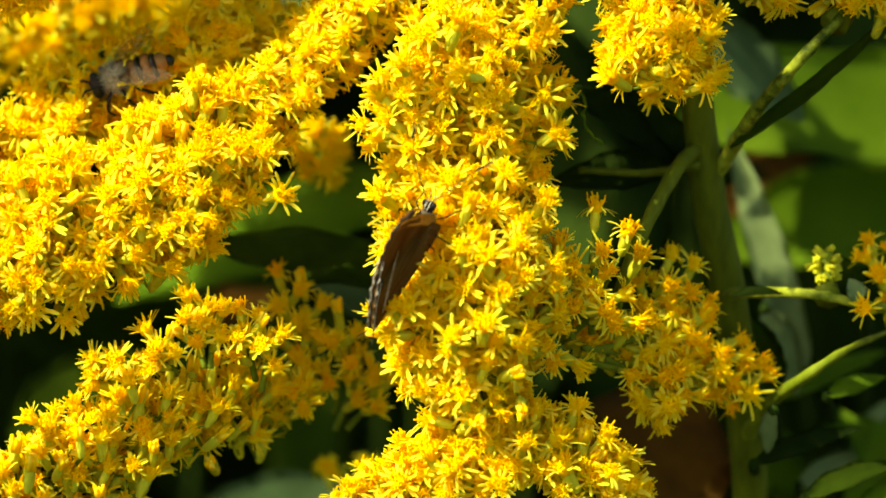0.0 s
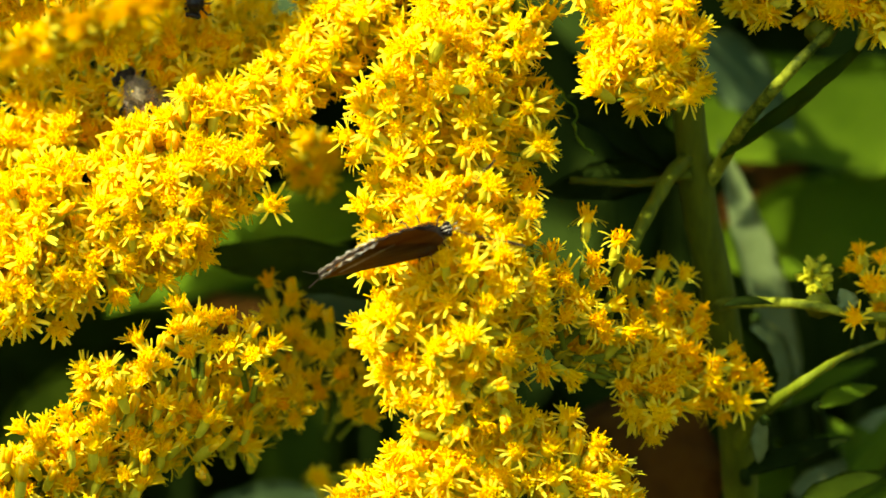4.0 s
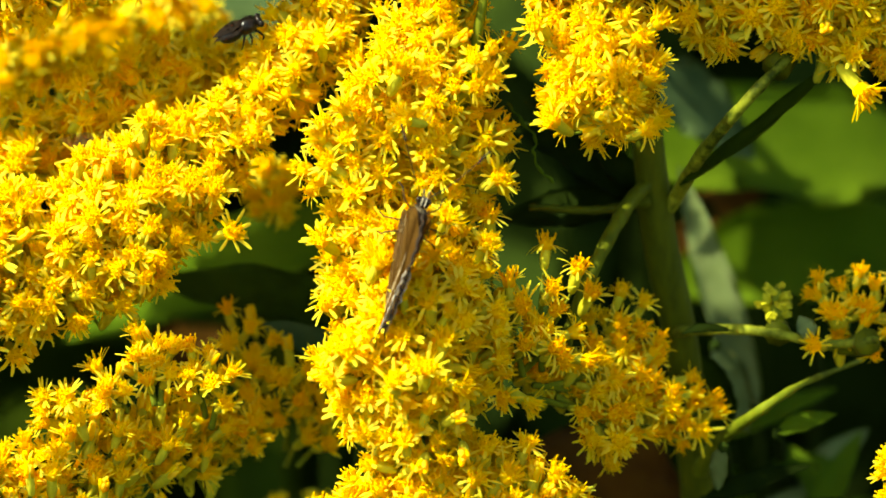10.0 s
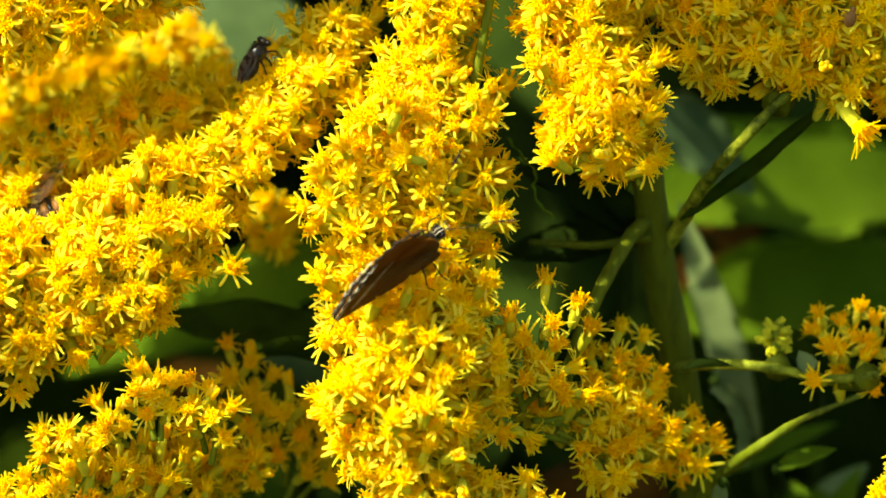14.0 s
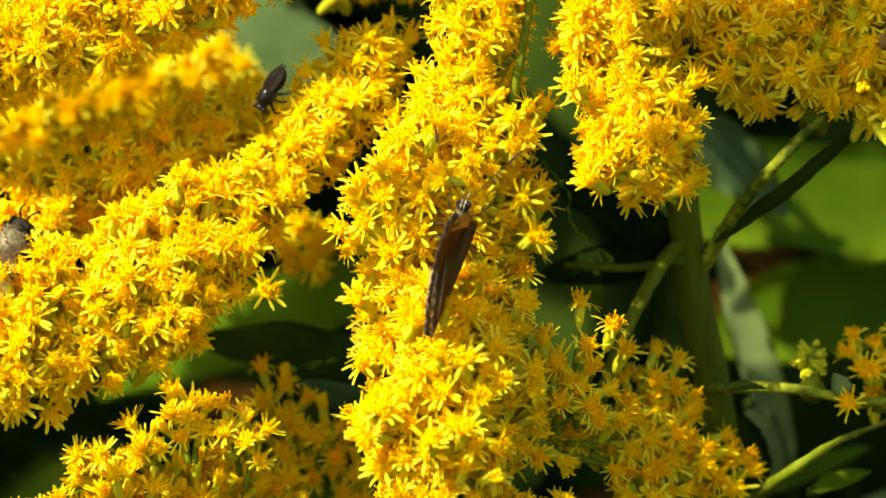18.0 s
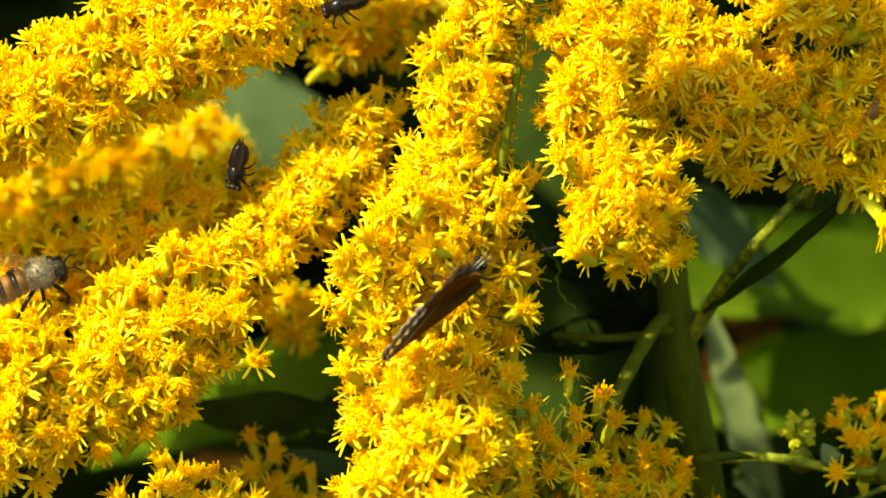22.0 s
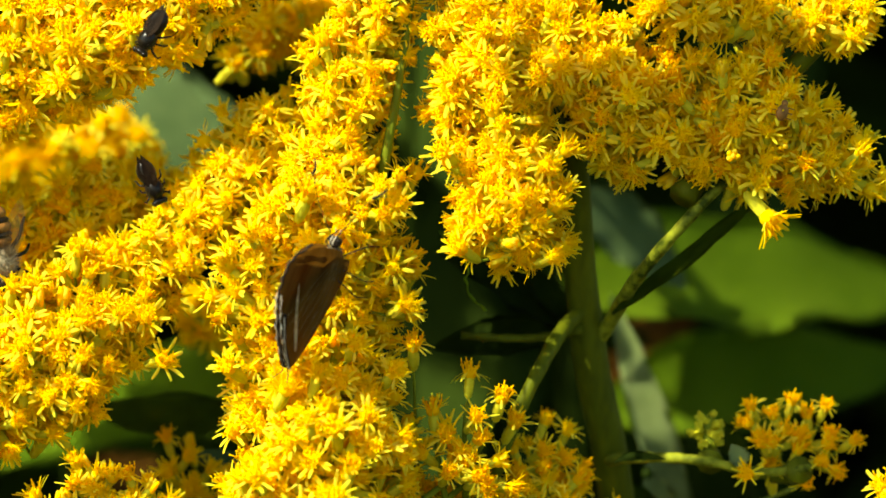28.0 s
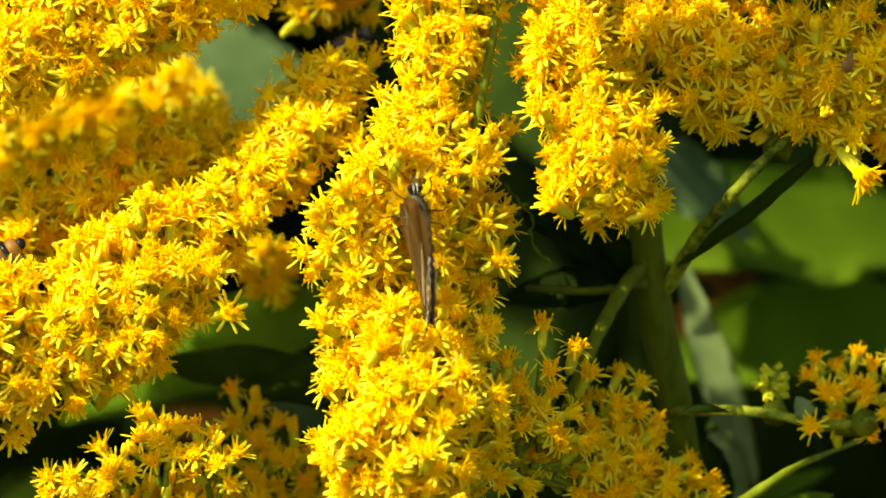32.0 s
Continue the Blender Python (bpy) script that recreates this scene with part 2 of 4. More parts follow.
def bud_mesh(seed):
    rnd = random.Random(seed)
    bm = bmesh.new()
    for i in range(5):
        a = i * math.tau / 5
        r = 0.0004 if i else 0
        tube(bm, [(r * math.cos(a), r * math.sin(a), 0), (r * math.cos(a), r * math.sin(a), 0.001), (1.4 * r * math.cos(a), 1.4 * r * math.sin(a), 0.0016 + rnd.random() * 0.0005)],
             [0.0003, 0.0004, 0.00022], 6, i % 2)
    return mesh_of(bm, (RAY, DISC))


def involucre_mesh(seed):
    """The scaly green cup under a head, below the origin."""
    rnd = random.Random(seed)
    bm = bmesh.new()
    tube(bm, [(0, 0, -0.0030), (0, 0, -0.0027), (0, 0, -0.0016), (0, 0, -0.0004), (0, 0, 0.0002)], [0.0002, 0.00048, 0.00064, 0.0006, 0.00055], 7)
    for i in range(8):
        a = i * math.tau / 8 + 0.3
        z = -0.0022 + 0.0009 * (i % 3)
        o, s = Vector((math.cos(a), math.sin(a), 0)), Vector((-math.sin(a), math.cos(a), 0))
        v = [bm.verts.new(o * 0.00058 - s * 0.0002 + Vector((0, 0, z))), bm.verts.new(o * 0.00058 + s * 0.0002 + Vector((0, 0, z))),
             bm.verts.new(o * (0.00074 + 0.0002 * rnd.random()) + Vector((0, 0, z + 0.0016)))]
        bm.faces.new(v)
    return mesh_of(bm, BRACT)


def head_meshes(fine):
    """Twelve open heads, two buds, a green bud and six older heads with slim rays."""
    out = [ray_mesh(i, 9 + i % 5, 0.0016 + 0.00017 * (i % 4), (0.15, 0.5, 0.85, 0.35, 0.0)[i % 5], 1.0, fine) for i in range(12)] + [bud_mesh(1), bud_mesh(2)]
    green = out[12].copy()
    green.materials.clear()
    for _ in range(2):
        green.materials.append(BRACT)
    out.append(green)
    return out + [ray_mesh(40 + i, 9 + i % 4, 0.0019 + 0.00015 * (i % 3), (-0.1, 0.5, 0.15, 0.7, -0.2, 0.3)[i], 0.75, fine) for i in range(6)]


HEADS = head_meshes(True)
DISCS = [disc_mesh(i) for i in range(5)]
DISCS_OLD = [d.copy() for d in DISCS]
for d in DISCS_OLD:
    d.materials.clear()
    d.materials.append(DISC_OLD)
CUPS = [involucre_mesh(i) for i in range(3)]


def arrays(me):
    v = np.empty(len(me.vertices) * 3)
    me.vertices.foreach_get("co", v)
    return v.reshape(-1, 3), [tuple(p.vertices) for p in me.polygons], [p.material_index for p in me.polygons]


HEAD_ARRAYS = [arrays(m) for m in head_meshes(False)]
DISC_ARRAYS = [arrays(disc_mesh(i, 5)) for i in range(5)]
CUP_ARRAYS = [arrays(m) for m in CUPS]


def joined(pieces, materials):
    """One mesh out of (arrays, pose, first material) triples."""
    verts, faces, mats, base = [], [], [], 0
    for (v, f, mi), m, shift in pieces:
        a = np.array(m)
        verts.append(v @ a[:3, :3].T + a[:3, 3])
        faces += [tuple(i + base for i in p) for p in f]
        mats += [i + shift for i in mi]
        base += len(v)
    me = bpy.data.meshes.new("mesh")
    me.from_pydata(np.concatenate(verts).tolist(), [], faces)
    for m in materials:
        me.materials.append(m)
    me.polygons.foreach_set("material_index", mats)
    me.polygons.foreach_set("use_smooth", [True] * len(faces))
    return me


def spray(label, axis, count, seed, gap=37.0, stalk=(), up=0.35, size=1.0, group="goldenrod sprays", singles=(), leaves=6, buds=0.06, thin=0.8, stem_r=0.0009, front=-0.35, named=235, side=(), rough=0.6, aged=0.0, fingers=(), shut=0.0):
    """A flowering branch: axis is x, y, w and radius along it; heads sit all round it, the nearest as parts.
    singles: heads that stand alone, as x, y, w. fingers: branchlets as a number of heads and their line from root to tip.
    stalk: the way down to the ground or to the main stem."""
    rnd = random.Random(seed)
    line = spline(axis, 60)
    mid = [P(*q[:3]) for q in line]
    rad = [max(q[3] - 20, 6) * UNIT for q in line]
    base = P(*stalk[-1]) if stalk else mid[-1]
    top = thing("goldenrod_spray", base, label, "flower", group)
    placed, cells, cell = [], {}, gap * UNIT

    def free(p):
        c = tuple(int(math.floor(a / cell)) for a in p)
        for i in (-1, 0, 1):
            for j in (-1, 0, 1):
                for k in (-1, 0, 1):
                    for o in cells.get((c[0] + i, c[1] + j, c[2] + k), ()):
                        if (o - p).length < cell:
                            return False
        cells.setdefault(c, []).append(p)
        return True

    for x, y, w, *faced in singles:
        p = P(x, y, w)
        free(p)
        i = min(range(60), key=lambda k: (mid[k] - p).length)
        placed.append((p, Vector(faced) if faced else ((p - mid[i]).normalized() * 0.8 + UP * 0.5 + CAMWARD * 0.3).normalized(), mid[i], (1.4 if faced else 1.1) * size))
    shoots = []
    for heads, *points in fingers:
        run = [P(*v) for v in spline(points, 24)]
        shoots.append(run)
        for n in range(heads):
            j = max(3, int(18 - 15 * (n / max(heads, 2)) ** 0.8))
            way = (run[min(j + 1, 23)] - run[j - 1]).normalized()
            a = n * 2.4 + seed
            off = way.cross(CAMWARD).normalized() * math.cos(a) + CAMWARD * (0.35 + math.sin(a)) * 0.8
            face = (way * (0.9 if n == 0 else 0.5) + off * (0.2 if n == 0 else 0.6) + UP * 0.2 + CAMWARD * 0.4).normalized()
            placed.append((run[j] + face * 0.0034 * size, face, run[max(j - 3, 0)], size * rnd.uniform(0.85, 1.1)))
    fixed = len(placed)
    weights = [r * r + 1e-9 for r in rad]
    for shell, share in ((1.0, 1.0), (0.7, 0.5), (0.4, 0.2)):
        goal, tries = int(count * share), 0
        cells.clear()
        got = 0
        while got < goal and tries < count * 14:
            tries += 1
            i = rnd.choices(range(60), weights=[math.sqrt(a) for a in weights])[0]
            way = (mid[min(i + 1, 59)] - mid[max(i - 1, 0)]).normalized()
            q = Vector((rnd.gauss(0, 1), rnd.gauss(0, 1), rnd.gauss(0, 1)))
            q = q - way * q.dot(way) * (0.6 if 3 < i < 56 else 0.0)
            q.normalize()
            if q.dot(CAMWARD) < front and rnd.random() < 0.85:
                continue
            swell = 0.9 + rough * noise.noise(Vector((i * 0.3, q.x * 2.1 + seed, q.z * 2.1))) + 0.3 * noise.noise(Vector((i * 0.09, q.x, q.z + seed)))
            p = mid[i] + q * rad[i] * shell * swell * rnd.uniform(thin, 1.0)
            if not free(p):
                continue
            face = (q * 0.8 + UP * up + CAMWARD * 0.12 + Vector((rnd.uniform(-1, 1), rnd.uniform(-1, 1), rnd.uniform(-1, 1))) * 0.55).normalized()
            face = (face + CAMWARD * max(0.0, 0.2 - face.dot(CAMWARD))).normalized()
            placed.append((p, face, mid[max(0, min(59, i + rnd.randrange(0, 5)))], size * rnd.uniform(0.88, 1.2)))
            got += 1
    order = sorted(range(len(placed)), key=lambda k: (k >= fixed, placed[k][0].y))
    rest, twigs = [], bmesh.new()
    for rank, k in enumerate(order):
        p, face, root, sz = placed[k]
        m = Matrix.Translation(p - base) @ face.to_track_quat("Z", "Y").to_matrix().to_4x4() @ pose(0, 0, 0, 0, 0, rnd.uniform(0, 360)) @ Matrix.Scale(sz, 4)
        pick = rnd.randrange(12) if rnd.random() > buds or (k < fixed and buds < 1) else (14 if buds >= 1 else 12 + rnd.randrange(2))
        if pick < 12 and (k * 0.381) % 1 < shut:
            pick = (2, 7, 12, 2, 7, 13)[k % 6]
        old = pick < 12 and aged > 0 and (k * 0.618) % 1 < aged
        pick = 15 + k % 6 if old else pick
        cup = rnd.randrange(3)
        if rank < named:
            head = part("flower_head", HEADS[pick], None, top, m=m)
            part("involucre", CUPS[cup], None, head)
            if pick < 12 or old:
                part("disc", (DISCS_OLD if old else DISCS)[rank % 5], None, head)
        else:
            rest += [(HEAD_ARRAYS[pick], m, 0), (CUP_ARRAYS[cup], m, 2)] + ([(DISC_ARRAYS[rank % 5], m, 1)] if pick < 12 or old else [])
        foot = p - face * 0.0029 * sz
        tube(twigs, [root - base, root.lerp(foot, 0.55) - face * 0.0006 - base, foot - base], [0.00032, 0.00026, 0.0002], 4, cap=False)
    if rest:
        tagged(part("flower_heads", joined(rest, (RAY, DISC, BRACT)), None, top), "crowd of small yellow heads deep in the spray", kind="stuff")
    tagged(part("branchlets", twigs, STEM_PALE, top), "thin green branchlets", kind="stuff")
    axle = bmesh.new()
    tube(axle, [v - base for v in mid], [stem_r * (0.45 + 0.55 * k / 59) for k in range(60)], 8)
    part("stem", axle, STEM_PALE, top, "pale green flowering stem")
    for run in shoots:
        bm = bmesh.new()
        tube(bm, [v - base for v in run[:19]], [0.00042 - 0.00001 * k for k in range(19)], 6)
        part("branchlet", bm, STEM_PALE, top, "pale green branchlet")
    if side:
        bm = bmesh.new()
        tube(bm, [P(*v) - base for v in spline(side, 20)], [0.0004 + 0.00002 * k for k in range(20)], 8)
        part("stem", bm, STEM_PALE, top, "pale green side stem")
    if stalk:
        run = spline([axis[-1][:3], *stalk], 24)
        bm = bmesh.new()
        tube(bm, [P(*v) - base for v in run], [stem_r * (1 + 0.9 * k / 23) for k in range(24)], 8)
        part("stalk", bm, STEM, top, "green stalk")
    for k in range(leaves):
        i = rnd.randrange(6, 56)
        q = Vector((rnd.uniform(-1, 1), rnd.uniform(-0.9, 0.5), rnd.uniform(-0.6, 0.8))).normalized()
        bm = bmesh.new()
        blade(bm, rad[i] * rnd.uniform(0.8, 1.05), rnd.uniform(0.0018, 0.003), 0.7, 0.3, rows=8, seed=seed * 31 + k, thick=0.00015)
        part("leaf", bm, LEAF, top, "small green bract leaf", toward(mid[i] - base, q, UP))
    return top


def down(x, y, w):
    """The plan coordinates of the ground straight below a place."""
    g = PLAN @ P(x, y, w)
    g = TO_GROUND @ Vector((g.x, g.y, 0.0))
    ww = -g.y * 1000
    far = 1 - ww / 1000 / DIST
    return (g.x / UNIT / far + 784, 441 - g.z / UNIT / far, ww)


# ---- ground ----
def ground():
    bm = bmesh.new()
    steps = sorted({s * v for s in (-1, 1) for v in (0, 0.2, 0.4, 0.7, 1, 1.5, 2, 3, 4, 6, 10, 30, 100, 400, 1500)})
    rows = [[bm.verts.new((x, y, 0.03 * noise.noise(Vector((x * 2, y * 2, 0))) - 0.015 if max(abs(x), abs(y)) < 30 else -0.02)) for x in steps] for y in steps]
    for a, b in zip(rows, rows[1:]):
        for i in range(len(a) - 1):
            bm.faces.new((a[i], a[i + 1], b[i + 1], b[i]))
    tagged(new("ground", mesh_of(bm, SOIL)), "dark soil with leaf litter under the plants", "ground", kind="structure")


ground()


# ---- leafy thicket behind the blossom ----
def thicket():
    """Leaves of the plants behind and around, one crowd; their dark tone holds shade."""
    rnd = random.Random(5)
    kinds = []
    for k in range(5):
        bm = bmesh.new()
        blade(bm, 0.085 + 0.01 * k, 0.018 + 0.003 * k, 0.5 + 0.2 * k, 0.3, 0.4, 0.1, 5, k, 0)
        kinds.append(arrays(mesh_of(bm, LEAF_SHADE_TONE)))
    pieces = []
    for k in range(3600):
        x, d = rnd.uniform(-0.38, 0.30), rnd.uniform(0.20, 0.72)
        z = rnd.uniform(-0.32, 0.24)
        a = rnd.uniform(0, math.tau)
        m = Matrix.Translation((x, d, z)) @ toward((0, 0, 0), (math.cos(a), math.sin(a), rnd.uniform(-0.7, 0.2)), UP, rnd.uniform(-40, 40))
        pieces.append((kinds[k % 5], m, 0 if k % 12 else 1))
    # Unseen leaf layer added overhead to keep the sun off the thicket.
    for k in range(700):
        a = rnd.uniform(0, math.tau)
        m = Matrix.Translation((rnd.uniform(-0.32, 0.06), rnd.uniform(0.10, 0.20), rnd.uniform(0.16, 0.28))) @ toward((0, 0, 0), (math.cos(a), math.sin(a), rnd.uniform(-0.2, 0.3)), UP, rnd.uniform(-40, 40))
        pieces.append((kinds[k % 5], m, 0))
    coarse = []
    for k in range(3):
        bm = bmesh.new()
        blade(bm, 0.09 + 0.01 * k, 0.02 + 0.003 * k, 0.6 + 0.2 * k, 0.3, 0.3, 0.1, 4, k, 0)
        coarse.append(arrays(mesh_of(bm, LEAF_SHADE_TONE)))
    bm = bmesh.new()
    tube(bm, [(0, 0, 0), (0.004, 0.002, 0.4), (0, 0, 1)], [0.0028, 0.0022, 0.0012], 5)
    rod = arrays(mesh_of(bm, STEM))
    for k in range(150):
        a, r = rnd.uniform(0, math.tau), math.sqrt(rnd.random())
        x, y = -0.05 + 0.95 * r * math.cos(a), 0.75 + 0.60 * r * math.sin(a)
        if y < 0.30 + 0.25 * abs(x):
            continue
        height = rnd.uniform(0.75, 1.0) * (1.15 - 0.45 * r)
        foot = TO_GROUND @ Matrix.Translation((x, y, -0.01)) @ pose(0, 0, 0, rnd.uniform(-6, 6), rnd.uniform(-6, 6), 0)
        pieces.append((rod, foot @ Matrix.Diagonal((1, 1, height, 1)), 0))
        for n in range(26):
            a = n * 2.4 + rnd.uniform(-0.3, 0.3)
            m = foot @ Matrix.Translation((0, 0, height * (0.12 + 0.88 * n / 25))) @ toward((0, 0, 0), (math.cos(a), math.sin(a), rnd.uniform(-0.1, 0.6)), UP)
            pieces.append((coarse[n % 3], m @ Matrix.Scale(rnd.uniform(0.7, 1.2), 4), 0 if (n + k) % 9 else 1))
    ob = new("undergrowth", joined(pieces, (LEAF_SHADE_TONE, LEAF, STEM)))
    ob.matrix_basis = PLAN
    tagged(ob, "dense green leaves behind and above the flowers, colour darkened for shade", "undergrowth", kind="stuff")


thicket()

# ---- main stem with its side twigs and leaves ----
def stem_w(y):
    """The upright stem recedes as the camera looks down on it."""
    return -10 - max(0.0, y + 100) * 0.0215


def main_stem():
    foot = down(1300, 1100, stem_w(1100))
    base = P(*foot)
    plant = thing("goldenrod_plant", base, "thick green goldenrod stem with side twigs and hanging leaves", "plant")
    bm = bmesh.new()
    run = spline([*((x, y, stem_w(y)) for x, y in ((1185, -120), (1200, 150), (1212, 400), (1232, 560), (1262, 700), (1290, 900), (1305, 1100))), foot], 60)
    tube(bm, [P(*v) - base for v in run], [0.0012 + 0.0009 * min(1, k / 22) for k in range(60)], 14)
    part("stem", bm, STEM, plant, "thick ribbed green stem")

    def twig(points, r0, r1, material=STEM, name="twig", label=""):
        bm = bmesh.new()
        run = spline(points, 20)
        tube(bm, [P(*v) - base for v in run], [r0 + (r1 - r0) * k / 19 + 0.00006 * math.sin(k * 2.1) for k in range(20)], 9)
        part(name, bm, material, plant, label)

    twig([(1226, 530, -24), (1262, 480, -21), (1306, 406, -12), (1380, 318, -6), (1466, 228, -6)], 0.0010, 0.0006, TWIG, label="sunlit pale green twig")
    twig([(1222, 450, -22), (1180, 490, -18), (1138, 562, -14), (1098, 645, -12), (1060, 750, -12)], 0.0010, 0.0007, label="shaded green twig")
    twig([(1262, 720, -26), (1340, 716, -19), (1430, 722, -15), (1530, 742, -15), (1620, 735, -14)], 0.0007, 0.0005, TWIG, label="pale green side twig")
    twig([(1296, 975, -33), (1336, 915, -24), (1410, 860, -14), (1480, 815, -16), (1590, 770, -30)], 0.0011, 0.0002, STEM_PALE, label="pale green side twig")
    twig([(1215, 490, -20), (1120, 505, -20), (1000, 500, -20)], 0.0006, 0.0004, label="thin shaded twig")

    def leaf(name, at, to, width, material, label, bend=0.4, up=(0, -1, 0.3), twist=0.0, fold=0.25, seed=1, roll=0.0, teeth=0.1):
        a, b = P(*at), P(*to)
        bm = bmesh.new()
        blade(bm, (b - a).length * (1 + bend * bend / 20), width * UNIT, bend, fold, twist, teeth, 18, seed)
        part(name, bm, material, plant, label, toward(a - base, b - a, up, roll))

    leaf("leaf", (1268, 462, -14), (1610, 270, -14), 44, LEAF, "narrow dark rolled leaf", -0.5, (0.2, -0.5, 0.8), fold=0.6)
    # The darkest leaves here carry their shade in the colour.
    leaf("leaf", (1195, 480, -22), (985, 320, -17), 110, LEAF_SHADE_TONE, "green curled leaf, shade put into its colour", 0.7, (0.2, -1, 0.5), 0.5)
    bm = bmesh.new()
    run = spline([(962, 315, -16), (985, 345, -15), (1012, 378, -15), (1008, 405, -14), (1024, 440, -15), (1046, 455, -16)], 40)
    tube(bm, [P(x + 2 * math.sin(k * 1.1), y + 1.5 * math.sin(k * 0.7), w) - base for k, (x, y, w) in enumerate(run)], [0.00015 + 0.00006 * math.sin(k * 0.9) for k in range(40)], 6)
    part("leaf_edge", bm, LEAF_LIT_TONE, plant, "crinkled pale leaf edge")
    leaf("leaf", (1195, 500, -25), (930, 490, -28), 80, LEAF_SHADE_TONE, "green leaf, colour darkened to stand for shade", 0.5, (0, -1, 0.6), -0.3)
    leaf("leaf", (1200, 480, -22), (1095, 350, -16), 60, LEAF_SHADE_TONE, "green leaf, colour darkened to stand for shade", 0.3, (0.5, -1, 0.2))
    leaf("leaf", (1270, 725, -18), (1345, 688, -14), 22, LEAF_SHADE_TONE, "small crisp green leaf", 0.8, (0, -0.6, 0.8), 0.8)
    leaf("leaf", (1275, 760, -28), (1380, 960, -34), 110, LEAF, "green hanging leaf", 0.5, (0.2, -1, 0.3))
    leaf("leaf", (1500, 732, -14), (1480, 690, -14), 38, LEAF_PALE, "small pale green leaf", 0.5, (0, -1, 0.4))


main_stem()


def big_leaf(at, to, width, material, label, seed, up=(0, -1, 0.5), bend=0.4, twist=0.0):
    """A broad leaf on a long stalk that rises from the ground."""
    a, b = P(*at), P(*to)
    foot = down(*at[:2], at[2] - 90)
    base = P(*foot)
    plant = thing("broad_leaf", base, label, "leaf", "leaves behind the blossom")
    bm = bmesh.new()
    blade(bm, (b - a).length * 1.02, width * UNIT, bend, 0.2, twist, 0.06, 22, seed)
    part("leaf_blade", bm, material, plant, m=toward(a - base, b - a, up))
    bm = bmesh.new()
    run = spline([at, (at[0] + 10, at[1] + 60, at[2] - 45), (at[0] + 10, at[1] + 200, at[2] - 90), foot], 16)
    tube(bm, [P(*v) - base for v in run], 0.0007, 7)
    part("leaf_stalk", bm, LEAF_SHADE_TONE, plant)


# Some of these leaves look lit through their brighter colour.
big_leaf((1180, 420, -75), (1900, 330, -95), 330, LEAF_LIT_TONE, "broad green leaf, soft light put into its colour", 11, (0, -1, 0.9))
big_leaf((1250, 640, -85), (1850, 480, -100), 240, LEAF_LIT_TONE, "broad green leaf coloured as if half lit", 12, (0.1, -1, 0.6))
big_leaf((640, 260, -60), (250, -80, -75), 230, LEAF_GREY, "pale grey-green leaf behind the blossom", 13, (0.2, -1, 0.2))
big_leaf((700, 700, -28), (330, 590, -34), 135, LEAF, "dark green leaf flecked with sun", 14, (0, -0.8, 0.8), 0.3)
big_leaf((745, 790, -42), (500, 655, -46), 105, LEAF_GREY, "green leaf in half light behind the blossom", 33, (0, -0.9, 0.7), 0.3)
big_leaf((300, 200, -70), (120, 420, -80), 160, LEAF, "green leaf behind the blossom", 15)
big_leaf((720, 520, -70), (110, 690, -85), 190, LEAF_LIT_TONE, "green leaf behind the blossom", 16)
big_leaf((0, 1000, -70), (260, 760, -90), 170, LEAF, "green leaf low behind the blossom", 17)
big_leaf((300, 1160, -60), (640, 1020, -70), 150, LEAF_GREY, "pale leaf low behind the blossom", 18)
big_leaf((1060, 1180, -45), (1190, 820, -55), 330, LEAF_DEAD, "brown withered leaf in deep shade", 19)
big_leaf((1400, 620, -110), (1250, 520, -115), 130, LEAF_DEAD, "brown withered leaf in deep shade", 20)
big_leaf((320, 800, -90), (480, 690, -100), 130, LEAF_DEAD, "brown withered leaf in deep shade", 21)
big_leaf((900, -130, -22), (650, -125, -20), 60, LEAF, "green leaf catching the sun above the blossom", 41, (0, -0.5, 1), 0.2)
big_leaf((1470, 1120, -46), (1590, 880, -50), 62, LEAF_LIT_TONE, "green leaf low beside the stem", 22)

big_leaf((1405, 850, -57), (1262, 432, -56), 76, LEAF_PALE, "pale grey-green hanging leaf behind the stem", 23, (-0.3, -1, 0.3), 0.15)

big_leaf((1320, 950, -60), (1400, 1110, -64), 100, LEAF_LIT_TONE, "green leaf hanging low by the stem", 24, (0.1, -1, 0.4))
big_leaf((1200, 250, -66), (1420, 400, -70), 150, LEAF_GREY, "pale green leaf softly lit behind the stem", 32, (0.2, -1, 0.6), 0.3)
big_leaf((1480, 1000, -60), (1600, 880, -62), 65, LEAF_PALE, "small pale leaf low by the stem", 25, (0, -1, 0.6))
big_leaf((1720, 1130, -60), (1480, 1010, -64), 150, LEAF_LIT_TONE, "green leaf low in the stand, coloured as if lit", 26, (0, -1, 0.7))
big_leaf((1430, 960, -58), (1580, 950, -60), 60, LEAF_LIT_TONE, "narrow green leaf low in the stand", 27, (0.1, -1, 0.8))
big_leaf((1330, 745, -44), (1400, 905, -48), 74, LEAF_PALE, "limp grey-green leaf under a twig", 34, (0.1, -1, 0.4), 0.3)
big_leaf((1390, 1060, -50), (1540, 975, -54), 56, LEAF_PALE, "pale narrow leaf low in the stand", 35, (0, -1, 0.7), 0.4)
big_leaf((1560, 1080, -50), (1470, 900, -54), 60, LEAF_LIT_TONE, "green leaf low in the stand", 36, (0.3, -1, 0.5), 0.4)
big_leaf((1310, 1020, -22), (1500, 935, -24), 46, LEAF_SHADE_TONE, "narrow dark leaf beside the stem", 37, (-0.4, -1, 0.5), 0.4)
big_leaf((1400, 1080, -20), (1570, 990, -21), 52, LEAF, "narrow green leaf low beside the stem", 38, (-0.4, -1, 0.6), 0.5)
